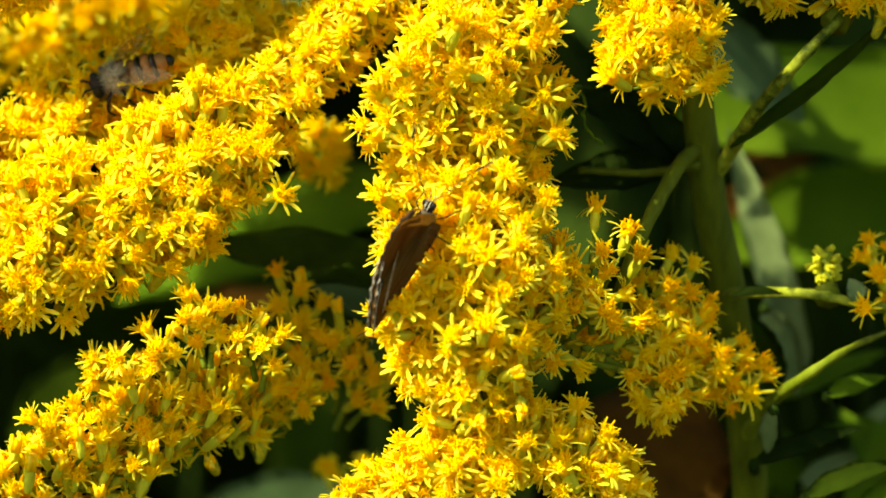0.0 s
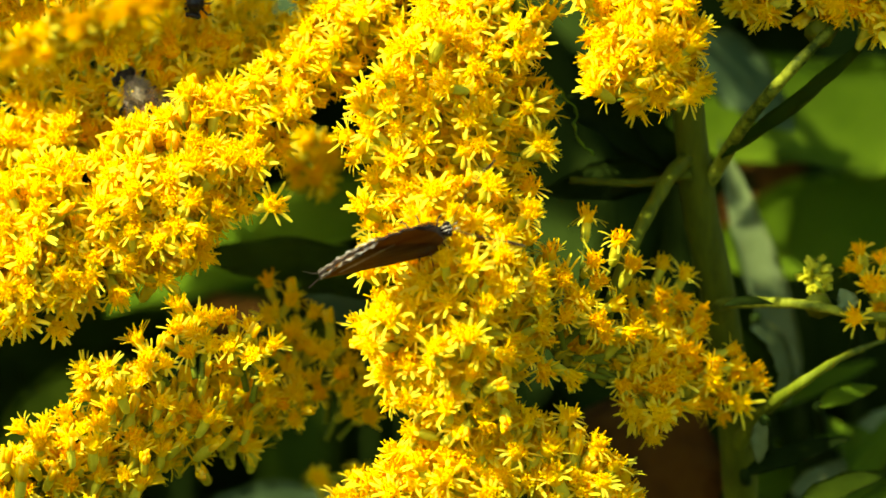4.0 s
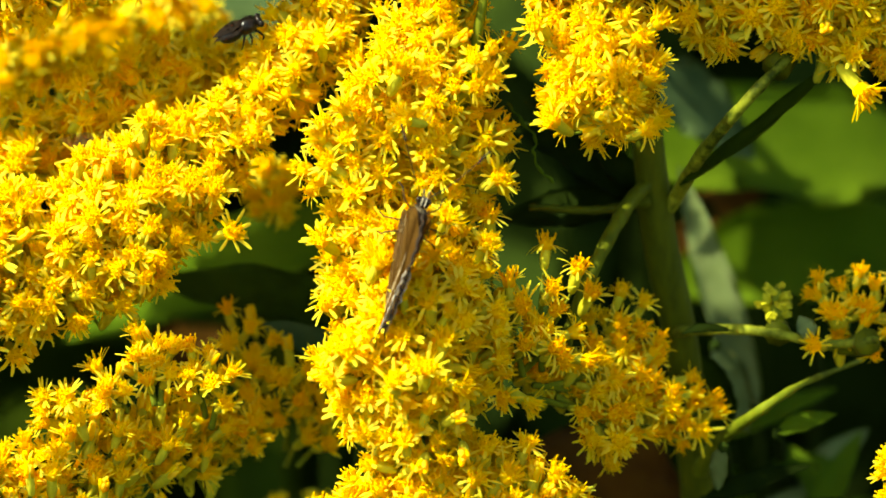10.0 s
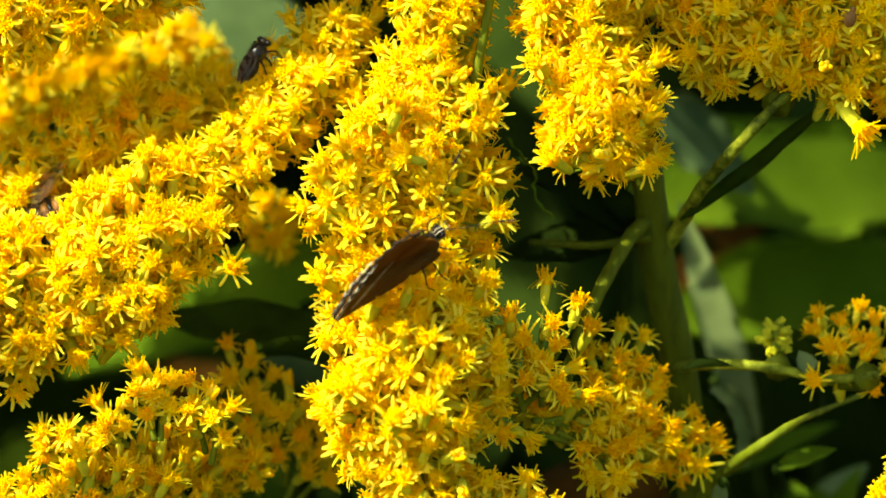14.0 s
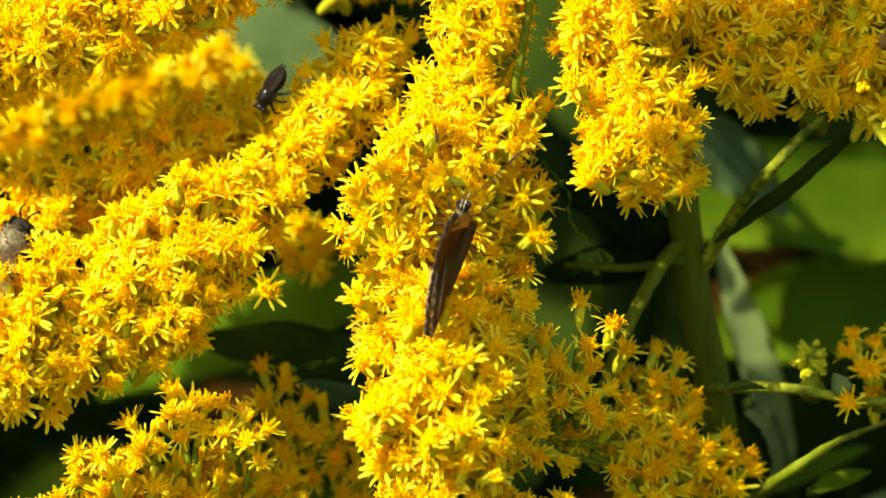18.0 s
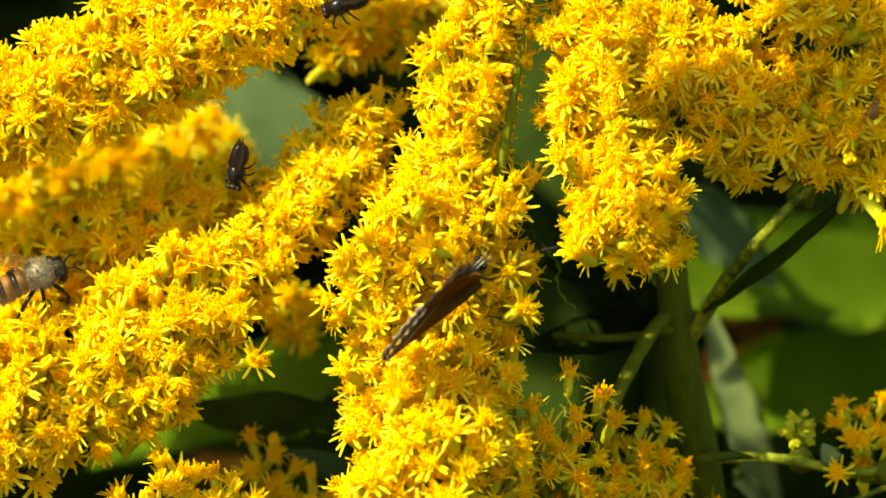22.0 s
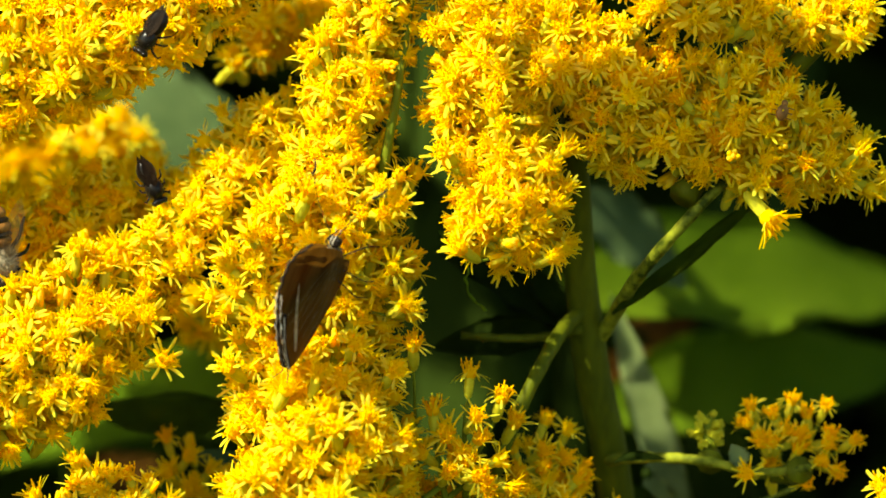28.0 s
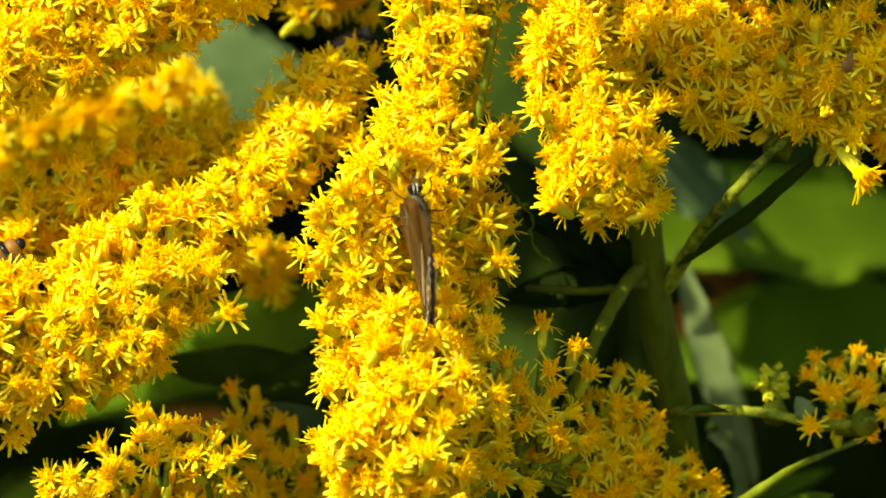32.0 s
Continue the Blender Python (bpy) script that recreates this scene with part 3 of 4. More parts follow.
big_leaf((1480, 1130, -21), (1690, 1010, -22), 95, LEAF_LIT_TONE, "green leaf low in the stand, coloured as if lit", 39, (-0.3, -1, 0.7), 0.3)
big_leaf((1440, 900, -24), (1545, 850, -24), 40, LEAF_LIT_TONE, "small green leaf by a twig", 40, (-0.3, -1, 0.5), 0.6)
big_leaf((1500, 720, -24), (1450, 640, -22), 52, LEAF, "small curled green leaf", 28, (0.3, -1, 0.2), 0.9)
big_leaf((1350, 905, -58), (1545, 800, -60), 48, LEAF_LIT_TONE, "narrow leaf along a twig, sunlight put into its colour", 29, (-0.2, -1, 0.5))
big_leaf((1300, 330, -120), (1420, 560, -125), 150, LEAF_DEAD, "brown withered leaf in deep shade", 30)

big_leaf((1345, 925, -18), (1325, 1010, -22), 40, LEAF_PALE, "drooping grey-green leaf below a twig", 31, (-0.5, -1, 0.1), 0.3)

# ---- sprays ----
STEM_TOP = ((1100, -190, -14), (1188, -100, -10))
column = spray("dense golden-yellow goldenrod spray in full sun",
               [(785, 945, 1, 60), (795, 860, 0, 135), (800, 760, -2, 168), (797, 640, -5, 164), (785, 520, -7, 150), (800, 400, -7, 165), (808, 300, -7, 150), (825, 190, -6, 97), (845, 80, -6, 95), (880, -40, -6, 92), (930, -170, -6, 80)],
               600, 1, named=300, rough=0.85, leaves=3, gap=34.5, size=0.94, stalk=STEM_TOP, singles=((948, 450, 0), (930, 570, 2), (880, 620, 3), (860, 520, 4), (640, 560, 0), (655, 785, 0)), side=((960, -90, -5), (938, 60, -3), (918, 170, -3), (900, 270, -5), (860, 420, -8)))
lump = spray("rounded drooping goldenrod spray, bright yellow", [(1150, 345, -2, 60), (1140, 290, -3, 115), (1130, 240, -4, 112), (1105, 130, -5, 105), (1080, 20, -5, 100), (1080, -80, -6, 90), (1110, -160, -7, 60)],
             260, 2, gap=34.5, size=0.94, stalk=((1150, -150, -9), (1188, -100, -10)), singles=((1050, 350, 1), (1210, 365, 0), (1020, 180, 1)))
crest = spray("wide goldenrod spray partly in shade", [(1840, 250, -13, 26), (1750, 220, -10, 48), (1650, 175, -9, 95), (1540, 130, -8, 120), (1420, 95, -8, 115), (1300, 55, -8, 120), (1200, 0, -8, 120), (1120, -70, -8, 105)],
              370, 3, named=300, rough=1.0, aged=0.35, size=0.94, stalk=((1150, -130, -12), (1188, -110, -10)), singles=((1360, 205, -6), (1440, 170, -4), (1510, 200, -4), (1560, 150, -4), (1592, 292, -3, 0.62, -0.3, -0.7)))
tip = spray("sunlit goldenrod tips on a pale twig", [(1340, -110, -4, 40), (1430, -80, -4, 60), (1530, -60, -5, 60), (1620, -60, -6, 45), (1700, -40, -8, 60), (1760, -60, -8, 50)], 90, 4, stalk=((1690, -20, -9), (1600, 66, -10), (1500, 170, -12), (1440, 258, -8)), leaves=2)
band = spray("slanting golden-yellow goldenrod spray in full sun",
             [(690, 110, -16, 60), (610, 205, -14, 98), (500, 325, -12, 82), (390, 435, -11, 112), (270, 530, -8, 150), (110, 600, -7, 150), (-50, 650, -7, 140), (-140, 690, -10, 90)],
             480, 5, named=300, gap=34.5, size=0.94, stalk=((-220, 800, -16), down(-240, 900, -20)), singles=((470, 545, -4), (90, 760, -4), (440, 470, -4)))
crown = spray("golden-yellow goldenrod spray arching in full sun", [(640, -150, -10, 70), (520, -80, -8, 95), (400, -40, -8, 105), (270, 10, -9, 120), (120, 70, -9, 125), (-30, 120, -9, 110), (-130, 140, -10, 70)],
              330, 6, named=270, stalk=((-260, 260, -18), down(-300, 500, -20)))
haze = spray("goldenrod spray behind, sunlit and soft", [(450, 175, -50, 40), (370, 150, -51, 68), (270, 150, -52, 78), (170, 185, -53, 85), (60, 230, -54, 95), (-60, 280, -55, 95)], 230, 7, gap=40, named=80, rough=1.0, stalk=((-180, 400, -70), down(-200, 600, -75)), leaves=3)
dusk = spray("goldenrod spray behind, deep in shade", [(490, 235, -22, 40), (410, 255, -22, 70), (310, 295, -21, 85), (200, 350, -21, 92), (80, 410, -20, 85), (-40, 460, -19, 70)], 230, 20, gap=38, named=100, rough=1.1, aged=0.5, stalk=((-180, 560, -30), down(-200, 700, -35)), leaves=5)
veil = spray("goldenrod spray far behind in shade", [(590, 30, -30, 40), (650, -20, -31, 65), (730, -60, -32, 75), (810, -90, -33, 65), (900, -140, -34, 50)], 90, 8, gap=42, stalk=((960, -150, -140), (1190, 100, -200), down(1200, 300, -210)), leaves=3, aged=0.5)
puff = spray("small goldenrod tuft behind, softly lit", [(546, 425, -38, 30), (548, 472, -38, 62), (545, 515, -38, 30)], 24, 9, stalk=((535, 500, -70), (560, 540, -210), down(560, 600, -230)), leaves=1)
bank = spray("loose low goldenrod spray with upright heads", [(520, 900, -24, 40), (440, 895, -21, 75), (340, 920, -13, 100), (200, 975, -7, 115), (40, 1050, -6, 125), (-100, 1120, -8, 80)],
             170, 10, aged=0.15, shut=0.6, stalk=((-180, 1250, -20), down(-200, 1400, -20)), up=1.1, thin=0.6, rough=1.1, size=0.86, leaves=9, fingers=(
                 (8, (528, 902, -24), (490, 780, -24), (472, 680, -24)), (6, (540, 892, -25), (524, 790, -25), (516, 700, -25)), (6, (568, 932, -25), (578, 832, -24), (581, 765, -24)),
                 (5, (568, 962, -26), (600, 890, -26), (612, 850, -26)), (4, (520, 950, -24), (526, 912, -24), (526, 880, -23)), (5, (590, 960, -26), (640, 900, -26), (640, 870, -26)),
                 (6, (428, 872, -8), (416, 815, -5), (410, 775, -5)), (5, (438, 892, -8), (450, 830, -5), (444, 785, -5)), (8, (338, 852, -5), (326, 795, -5), (318, 748, -5)),
                 (5, (348, 852, -5), (350, 790, -5), (340, 755, -5)), (6, (288, 862, -8), (270, 836, -5), (256, 812, -5)), (6, (200, 902, -8), (164, 866, -8), (148, 842, -5)),
                 (5, (210, 892, -8), (200, 866, -8), (190, 846, -5)), (4, (110, 1000, -8), (80, 975, -8), (60, 960, -8)), (5, (480, 960, -20), (500, 920, -19), (510, 905, -18))))
tuft = spray("small goldenrod tuft low behind the spray", [(530, 1045, -48, 24), (600, 1025, -48, 36), (690, 1010, -48, 34), (740, 1030, -48, 24)], 11, 19, gap=52, stalk=((700, 1120, -80), down(700, 1200, -110)), leaves=2, size=0.75, named=20)
loose = spray("loose shaded goldenrod spray with green cups", [(1260, 860, -18, 20), (1180, 845, -17, 42), (1090, 822, -16, 58), (1010, 800, -13, 60), (940, 780, -12, 40)],
              34, 11, aged=0.6, gap=45, stalk=((1000, 780, -15), (1050, 770, -17)), side=((1000, 815, -15), (1090, 842, -20), (1190, 880, -24), (1288, 925, -31)), up=0.95, thin=0.45, rough=0.9, leaves=8,
              size=0.95, singles=((1086, 612, -6), (1160, 915, -10), (930, 520, -4), (880, 700, 3)), fingers=(
                  (5, (1023, 790, -9), (1020, 690, -6), (1032, 560, -9)), (4, (990, 800, -7), (974, 720, -5), (966, 655, -5)), (1, (1062, 800, -15), (1078, 715, -11), (1098, 680, -10)),
                  (5, (1098, 800, -16), (1126, 735, -16), (1158, 672, -18)), (4, (1108, 800, -16), (1158, 740, -19), (1195, 690, -19)), (7, (1048, 830, -13), (1138, 785, -16), (1220, 752, -19)),
                  (8, (1008, 815, -9), (1108, 825, -15), (1225, 815, -18), (1255, 815, -19)), (10, (998, 835, -9), (1128, 865, -15), (1245, 865, -19), (1325, 852, -20)),
                  (7, (1048, 835, -12), (1148, 880, -15), (1205, 882, -18)), (2, (1088, 852, -14), (1118, 895, -13), (1126, 915, -13)), (4, (1198, 865, -19), (1268, 885, -20), (1302, 880, -20)),
                  (5, (948, 790, -5), (1008, 748, -5), (1050, 738, -6)), (2, (940, 805, -5), (962, 825, -5)), (4, (1020, 820, -10), (1110, 800, -14), (1165, 790, -16)),
                  (5, (1060, 830, -13), (1130, 845, -14), (1190, 835, -15)), (4, (1100, 815, -14), (1160, 800, -15), (1200, 780, -16)), (4, (1080, 860, -13), (1140, 895, -13), (1180, 905, -14)),
                  (4, (990, 790, -7), (1030, 760, -6), (1070, 770, -6)), (4, (1150, 860, -16), (1210, 845, -17), (1270, 840, -18))))
hem = spray("goldenrod spray low in the stand", [(560, 1110, -6, 45), (660, 1070, -6, 70), (790, 1010, -1, 85), (900, 985, -2, 80), (1000, 1020, -3, 80), (1090, 1090, -6, 70)], 190, 12, stalk=((1180, 1120, -10), (1300, 1140, -14)), up=0.7,
            singles=((825, 960, 0), (925, 930, 0), (995, 925, -1), (760, 970, 0)))
edge = spray("goldenrod spray at the margin, sunlit", [(1840, 710, -10, 45), (1795, 790, -9, 65), (1732, 890, -8, 75), (1704, 980, -8, 75), (1705, 1060, -8, 60)], 150, 13, stalk=((1660, 1160, -14), down(1660, 1200, -16)), leaves=2)
knot = spray("few shaded goldenrod heads on a twig", [(1560, 720, -18, 10), (1555, 735, -18, 16), (1548, 748, -17, 10)], 2, 14, aged=1.0, size=0.85, gap=50, stalk=((1590, 745, -16), (1600, 738, -14)), up=0.9, thin=0.4, leaves=2, fingers=(
    (4, (1545, 750, -17), (1545, 690, -18), (1516, 640, -18)), (4, (1555, 755, -17), (1568, 690, -18), (1582, 628, -18)), (3, (1545, 755, -17), (1580, 742, -17), (1608, 735, -17)),
    (1, (1540, 748, -17), (1524, 750, -16)), (4, (1570, 740, -18), (1615, 690, -19), (1640, 640, -19)), (3, (1590, 740, -18), (1640, 720, -19), (1680, 700, -19))))


buds = spray("cluster of tiny green buds", [(1445, 640, -17, 22), (1436, 670, -17, 40), (1440, 700, -17, 26)], 12, 17, gap=18, stalk=((1442, 715, -16), (1440, 724, -15)), leaves=1, buds=1.0, size=0.6)
# Unseen spray, added above the view only to shade the veil.
veil_blocker = spray("unseen goldenrod spray added over the stand to cast shade", [(310, -510, -6, 50), (220, -525, -6, 68), (120, -520, -6, 50), (20, -490, -6, 35)], 60, 16, stalk=((-500, -300, -14), (-720, 60, -16), down(-740, 200, -20)), leaves=3, named=0)
# Added high and near, never in view, to keep sun off the knot.
knot_blocker = spray("unseen goldenrod spray added high over the stand to cast shade", [(40, -1130, 70, 50), (-60, -1100, 71, 85), (-180, -1080, 72, 70), (-260, -1100, 72, 40)], 70, 18, stalk=((-760, -1000, 66), down(-800, 0, 60)), leaves=3, named=0)
# Another added spray out of view; its shadow falls on the crest.
crest_blocker = spray("unseen goldenrod spray added over the stand to cast shade", [(580, -610, 33, 50), (720, -610, 33, 85), (880, -600, 32, 95), (1040, -580, 26, 90), (1160, -520, 14, 50)], 150, 15, stalk=((1200, -400, 0), (1188, -110, -10)), leaves=3, named=0)


# ---- insects ----
def wing_sheet(bm, outline, side, inset, base_gap, rows=10):
    """A wing in the XZ plane: outline gives, along the body, the lower and upper edge; it nears the middle towards its upper edge."""
    grid = []
    pts = spline(outline, rows * 2)
    for a, lo, hi in pts:
        line = []
        for j in range(7):
            k = j / 6
            h = lo + (hi - lo) * k
            gap = base_gap * max(0.0, 1 - (h + 2) / 9.2) ** 0.9 * max(0.18, 1.08 - a / 15.5) * min(1.0, (a + 0.6) / 2.4) + inset
            line.append(bm.verts.new((-a / 1000, side * gap / 1000, h / 1000)))
        grid.append(line)
    for a, b in zip(grid, grid[1:]):
        for j in range(6):
            bm.faces.new((a[j], a[j + 1], b[j + 1], b[j]))


def limb(points, r):
    bm = bmesh.new()
    run = spline(points, 10)
    tube(bm, [[c / 1000 for c in v] for v in run], [r / 1000 * (1.25 - 0.5 * k / 9) for k in range(10)], 6)
    return bm


def butterfly():
    """Head at the origin, body along -X, closed wings up +Z."""
    top = thing("butterfly", P(825, 385, 8), "small brown butterfly with closed wings feeding on the yellow blossom", "butterfly")
    bm = bmesh.new()
    ball(bm, (-0.0030, 0, -0.0006), (0.0024, 0.0013, 0.0015), 14, 10)
    fuzz(bm, (-0.0030, 0, -0.0006), (0.0023, 0.0012, 0.0014), 500, 0.0006, 6)
    part("thorax", bm, FUR, top, "furry grey thorax")
    bm = bmesh.new()
    ball(bm, (-0.0080, 0, -0.0012), (0.0038, 0.0010, 0.0011), 14, 10)
    part("abdomen", bm, FUR, top)
    bm = bmesh.new()
    ball(bm, (-0.0002, 0, -0.0002), (0.0007, 0.0008, 0.0007), 12, 9)
    head = part("head", bm, WING_EDGE, top, "dark head striped with white")
    for s in (-1, 1):
        bm = bmesh.new()
        tube(bm, [(-0.0007, s * 0.0002, 0.00045), (-0.0001, s * 0.00022, 0.00058), (0.0005, s * 0.0002, 0.0003)], 0.00007, 5)
        part("stripe", bm, WING_WHITE, head, "white stripe beside the eye")
        bm = bmesh.new()
        ball(bm, (0.0, s * 0.00058, 0.0), (0.00042, 0.00034, 0.00048), 10, 8)
        part("eye", bm, BLACK, head, "black eye ringed white")
        bm = bmesh.new()
        tube(bm, [Vector((0.0007, s * 0.00025, -0.0002)), Vector((0.0010, s * 0.0003, 0.0)), Vector((0.0013, s * 0.00035, 0.0002))], [0.0001, 0.0001, 0.00004], 6)
        part("palp", bm, WING_BAND, head, "pale palp")
        bm = limb([(0.5, s * 0.4, 0.5), (2.5, s * 2.0, 1.6), (5.0, s * 3.6, 2.4), (6.6, s * 4.6, 1.78)], 0.045)
        antenna = part("antenna", bm, WING_EDGE, head, "thin dark antenna")
        bm = limb([(6.0, s * 4.25, 2.55), (6.8, s * 4.7, 1.78), (7.6, s * 5.2, 1.78)], 0.13)
        part("club", bm, WING_EDGE, antenna, "black club")
        bm = bmesh.new()
        wing_sheet(bm, [(0.9, -0.6, 1.2), (1.4, -0.8, 4.1), (3.6, -0.6, 6.9), (6.7, 0.6, 7.0), (9.0, 2.6, 6.0), (10.6, 4.2, 5.0)], s, 0.05, 1.7)
        part("forewing", bm, WING, top, "brown forewing underside")
        bm = bmesh.new()
        wing_sheet(bm, [(1.6, -1.7, 0.6), (3.5, -2.1, 2.2), (6.5, -2.1, 4.2), (9.6, -1.8, 5.2), (12.4, -1.4, 3.5), (14.4, -0.8, 1.5), (15.2, -0.2, 0.4)], s, 0.14, 1.78)
        hind = part("hindwing", bm, WING, top, "brown hindwing underside")
        for n in range(6):
            k = n / 5
            run = [(1.9 + 0.5 * k, 0.3 + 0.5 * k), (5.2 - 0.4 * k, -0.9 + 2.9 * k), (8.6 - 0.7 * k, -1.2 + 4.5 * k), (13.2 - 3.4 * k, -0.9 + 5.4 * k)]
            bm = bmesh.new()
            wing_sheet(bm, [(a, h - 0.03 + 0.12 * math.sin(3 * a + n), h + 0.03 + 0.12 * math.sin(3 * a + n)) for a, h in run], s, 0.17, 1.78)
            part("vein", bm, WING_VEIN, hind, "pale brown wing vein")
        bm = bmesh.new()
        wing_sheet(bm, [(5.8, 4.5, 4.65), (8.0, 3.4, 3.75), (10.2, 2.0, 2.55), (12.0, 0.8, 1.35), (13.2, 0.1, 0.4)], s, 0.19, 1.78)
        part("band", bm, WING_BAND, hind, "whitish line across the wing")
        bm = bmesh.new()
        wing_sheet(bm, [(9.4, 4.5, 5.3), (11.0, 3.6, 4.5), (12.5, 2.6, 3.5), (13.6, 1.4, 2.35), (14.6, 0.3, 1.4), (15.3, -0.4, 0.5)], s, 0.18, 1.78)
        part("margin", bm, WING_EDGE, hind, "dark scalloped wing margin")
        bm = bmesh.new()
        wing_sheet(bm, [(9.8, 4.75, 4.95), (11.2, 3.8, 4.0), (12.6, 2.8, 3.02), (13.8, 1.6, 1.82), (14.8, 0.5, 0.75), (15.4, -0.2, 0.1)], s, 0.22, 1.78)
        part("fringe", bm, WING_WHITE, hind, "white wavy fringe")
        bm = limb([(-14.9, s * 0.2, 0.3), (-16.0, s * 0.5, -0.1), (-16.5, s * 0.8, 0.1), (-16.9, s * 1.0, 0.4)], 0.06)
        part("tail", bm, WING_EDGE, hind, "thin dark tail")
        for x, reach, foot in ((-1.4, 2.4, 0.6), (-2.8, 3.4, -3.2), (-4.0, 3.2, -5.2)):
            bm = limb([(x, s * 0.8, -1.6), (x + (foot - x) * 0.4, s * reach * 0.8, -1.3), (foot, s * reach, -3.4), (foot + 0.3, s * (reach + 0.5), -4.6)], 0.075)
            part("leg", bm, WING_EDGE, top)
    edge_line = spline([(1.2, 4.0), (3.6, 7.0), (6.7, 7.1), (9.0, 6.1), (12.0, 3.9), (14.6, 1.3), (15.3, 0.3)], 40)
    bm = bmesh.new()
    tube(bm, [(-a / 1000, 0.00012 * math.sin(k * 1.9), h / 1000) for k, (a, h) in enumerate(edge_line)], 0.00017, 6)
    part("wing_edge", bm, WING_EDGE, top, "dark wavy line where the wings meet")
    for s in (-1, 1):
        bm = bmesh.new()
        tube(bm, [(-edge_line[n][0] / 1000, s * (0.00034 + 0.00012 * math.sin(n * 1.9)), edge_line[n][1] / 1000 - 0.0001) for n in range(15, 40)], [0.00007 + 0.00005 * math.sin(n * 2.4) for n in range(15, 40)], 5)
        part("fringe", bm, WING_WHITE, top, "broken white line along the wing fringe")
    return top


def fuzz(bm, centre, size, count, length, seed):
    """Short hairs standing on an egg-shaped body."""
    rnd = random.Random(seed)
    for _ in range(count):
        q = Vector((rnd.gauss(0, 1), rnd.gauss(0, 1), rnd.gauss(0, 1))).normalized()
        p = Vector(centre) + Vector((q.x * size[0], q.y * size[1], q.z * size[2]))
        way = (q + Vector((rnd.uniform(-1, 0.3), rnd.uniform(-0.5, 0.5), rnd.uniform(-0.5, 0.5))) * 0.7).normalized()
        tube(bm, [p, p + way * length * rnd.uniform(0.6, 1.2)], [0.00005, 0.00001], 3, cap=False)


def bee():
    """Head at +X, back up +Z, origin in the thorax."""
    top = thing("bee", P(119, 389, 0), "honey bee with furry grey thorax and amber banded abdomen", "bee")
    bm = bmesh.new()
    ball(bm, (0, 0, 0), (0.0021, 0.0018, 0.0018), 14, 10)
    fuzz(bm, (0, 0, 0), (0.0020, 0.0017, 0.0017), 900, 0.0009, 4)
    part("thorax", bm, BEE_FUR, top, "furry grey-brown thorax")
    bm = bmesh.new()
    ball(bm, (0.0029, 0, -0.0006), (0.0010, 0.0016, 0.0015), 12, 9)
    fuzz(bm, (0.0027, 0, -0.0006), (0.0009, 0.0015, 0.0014), 250, 0.0005, 8)
    head = part("head", bm, WING_EDGE, top, "dark furry head")
    for s in (-1, 1):
        bm = bmesh.new()
        ball(bm, (0.0030, s * 0.0013, -0.0004), (0.0007, 0.0005, 0.0012), 10, 8)
        part("eye", bm, BLACK, head, "dark eye")
        part("antenna", limb([(3.7, s * 0.5, 0), (4.6, s * 0.9, 0.5), (5.6, s * 1.3, -0.5)], 0.13), BLACK, head)
        for ln, wd, up in ((8.5, 2.8, 1.8), (6.0, 2.0, 1.5)):
            bm = bmesh.new()
            blade(bm, ln / 1000, wd / 1000, 0.2, 0.05, rows=9, thick=0, seed=2)
            part("wing", bm, GAUZE, top, "clear veined wing", toward((-0.0006, s * 0.0012, up / 1000), (-1, s * 0.42, 0.22), UP))
        for x, foot in ((1.2, 2.8), (-0.2, -0.6), (-1.2, -4.2)):
            part("leg", limb([(x, s * 1.1, -1.3), (x + (foot - x) * 0.5, s * 2.6, -0.9), (foot, s * 3.0, -3.0), (foot - 0.5, s * 3.2, -4.2)], 0.26), BLACK, top)
    for k, (x, r, m) in enumerate(((-2.6, 1.75, AMBER), (-3.4, 1.90, BLACK), (-4.4, 1.98, AMBER), (-5.3, 1.74, BLACK), (-6.2, 1.52, AMBER), (-7.4, 0.85, BLACK))):
        bm = bmesh.new()
        ball(bm, (x / 1000, 0, -0.0003 - 0.0001 * k), (0.0011 if m is AMBER else 0.0007, r / 1000, r / 1000 * 0.95), 14, 9)
        part("abdomen_segment", bm, m, top, "amber abdomen ring" if m is AMBER else "black abdomen ring")
    slim = Matrix.Scale(0.86, 4)
    for ob in top.children_recursive:
        ob.data.transform(slim)
        ob.matrix_basis.translation = ob.matrix_basis.translation * 0.86
    return top


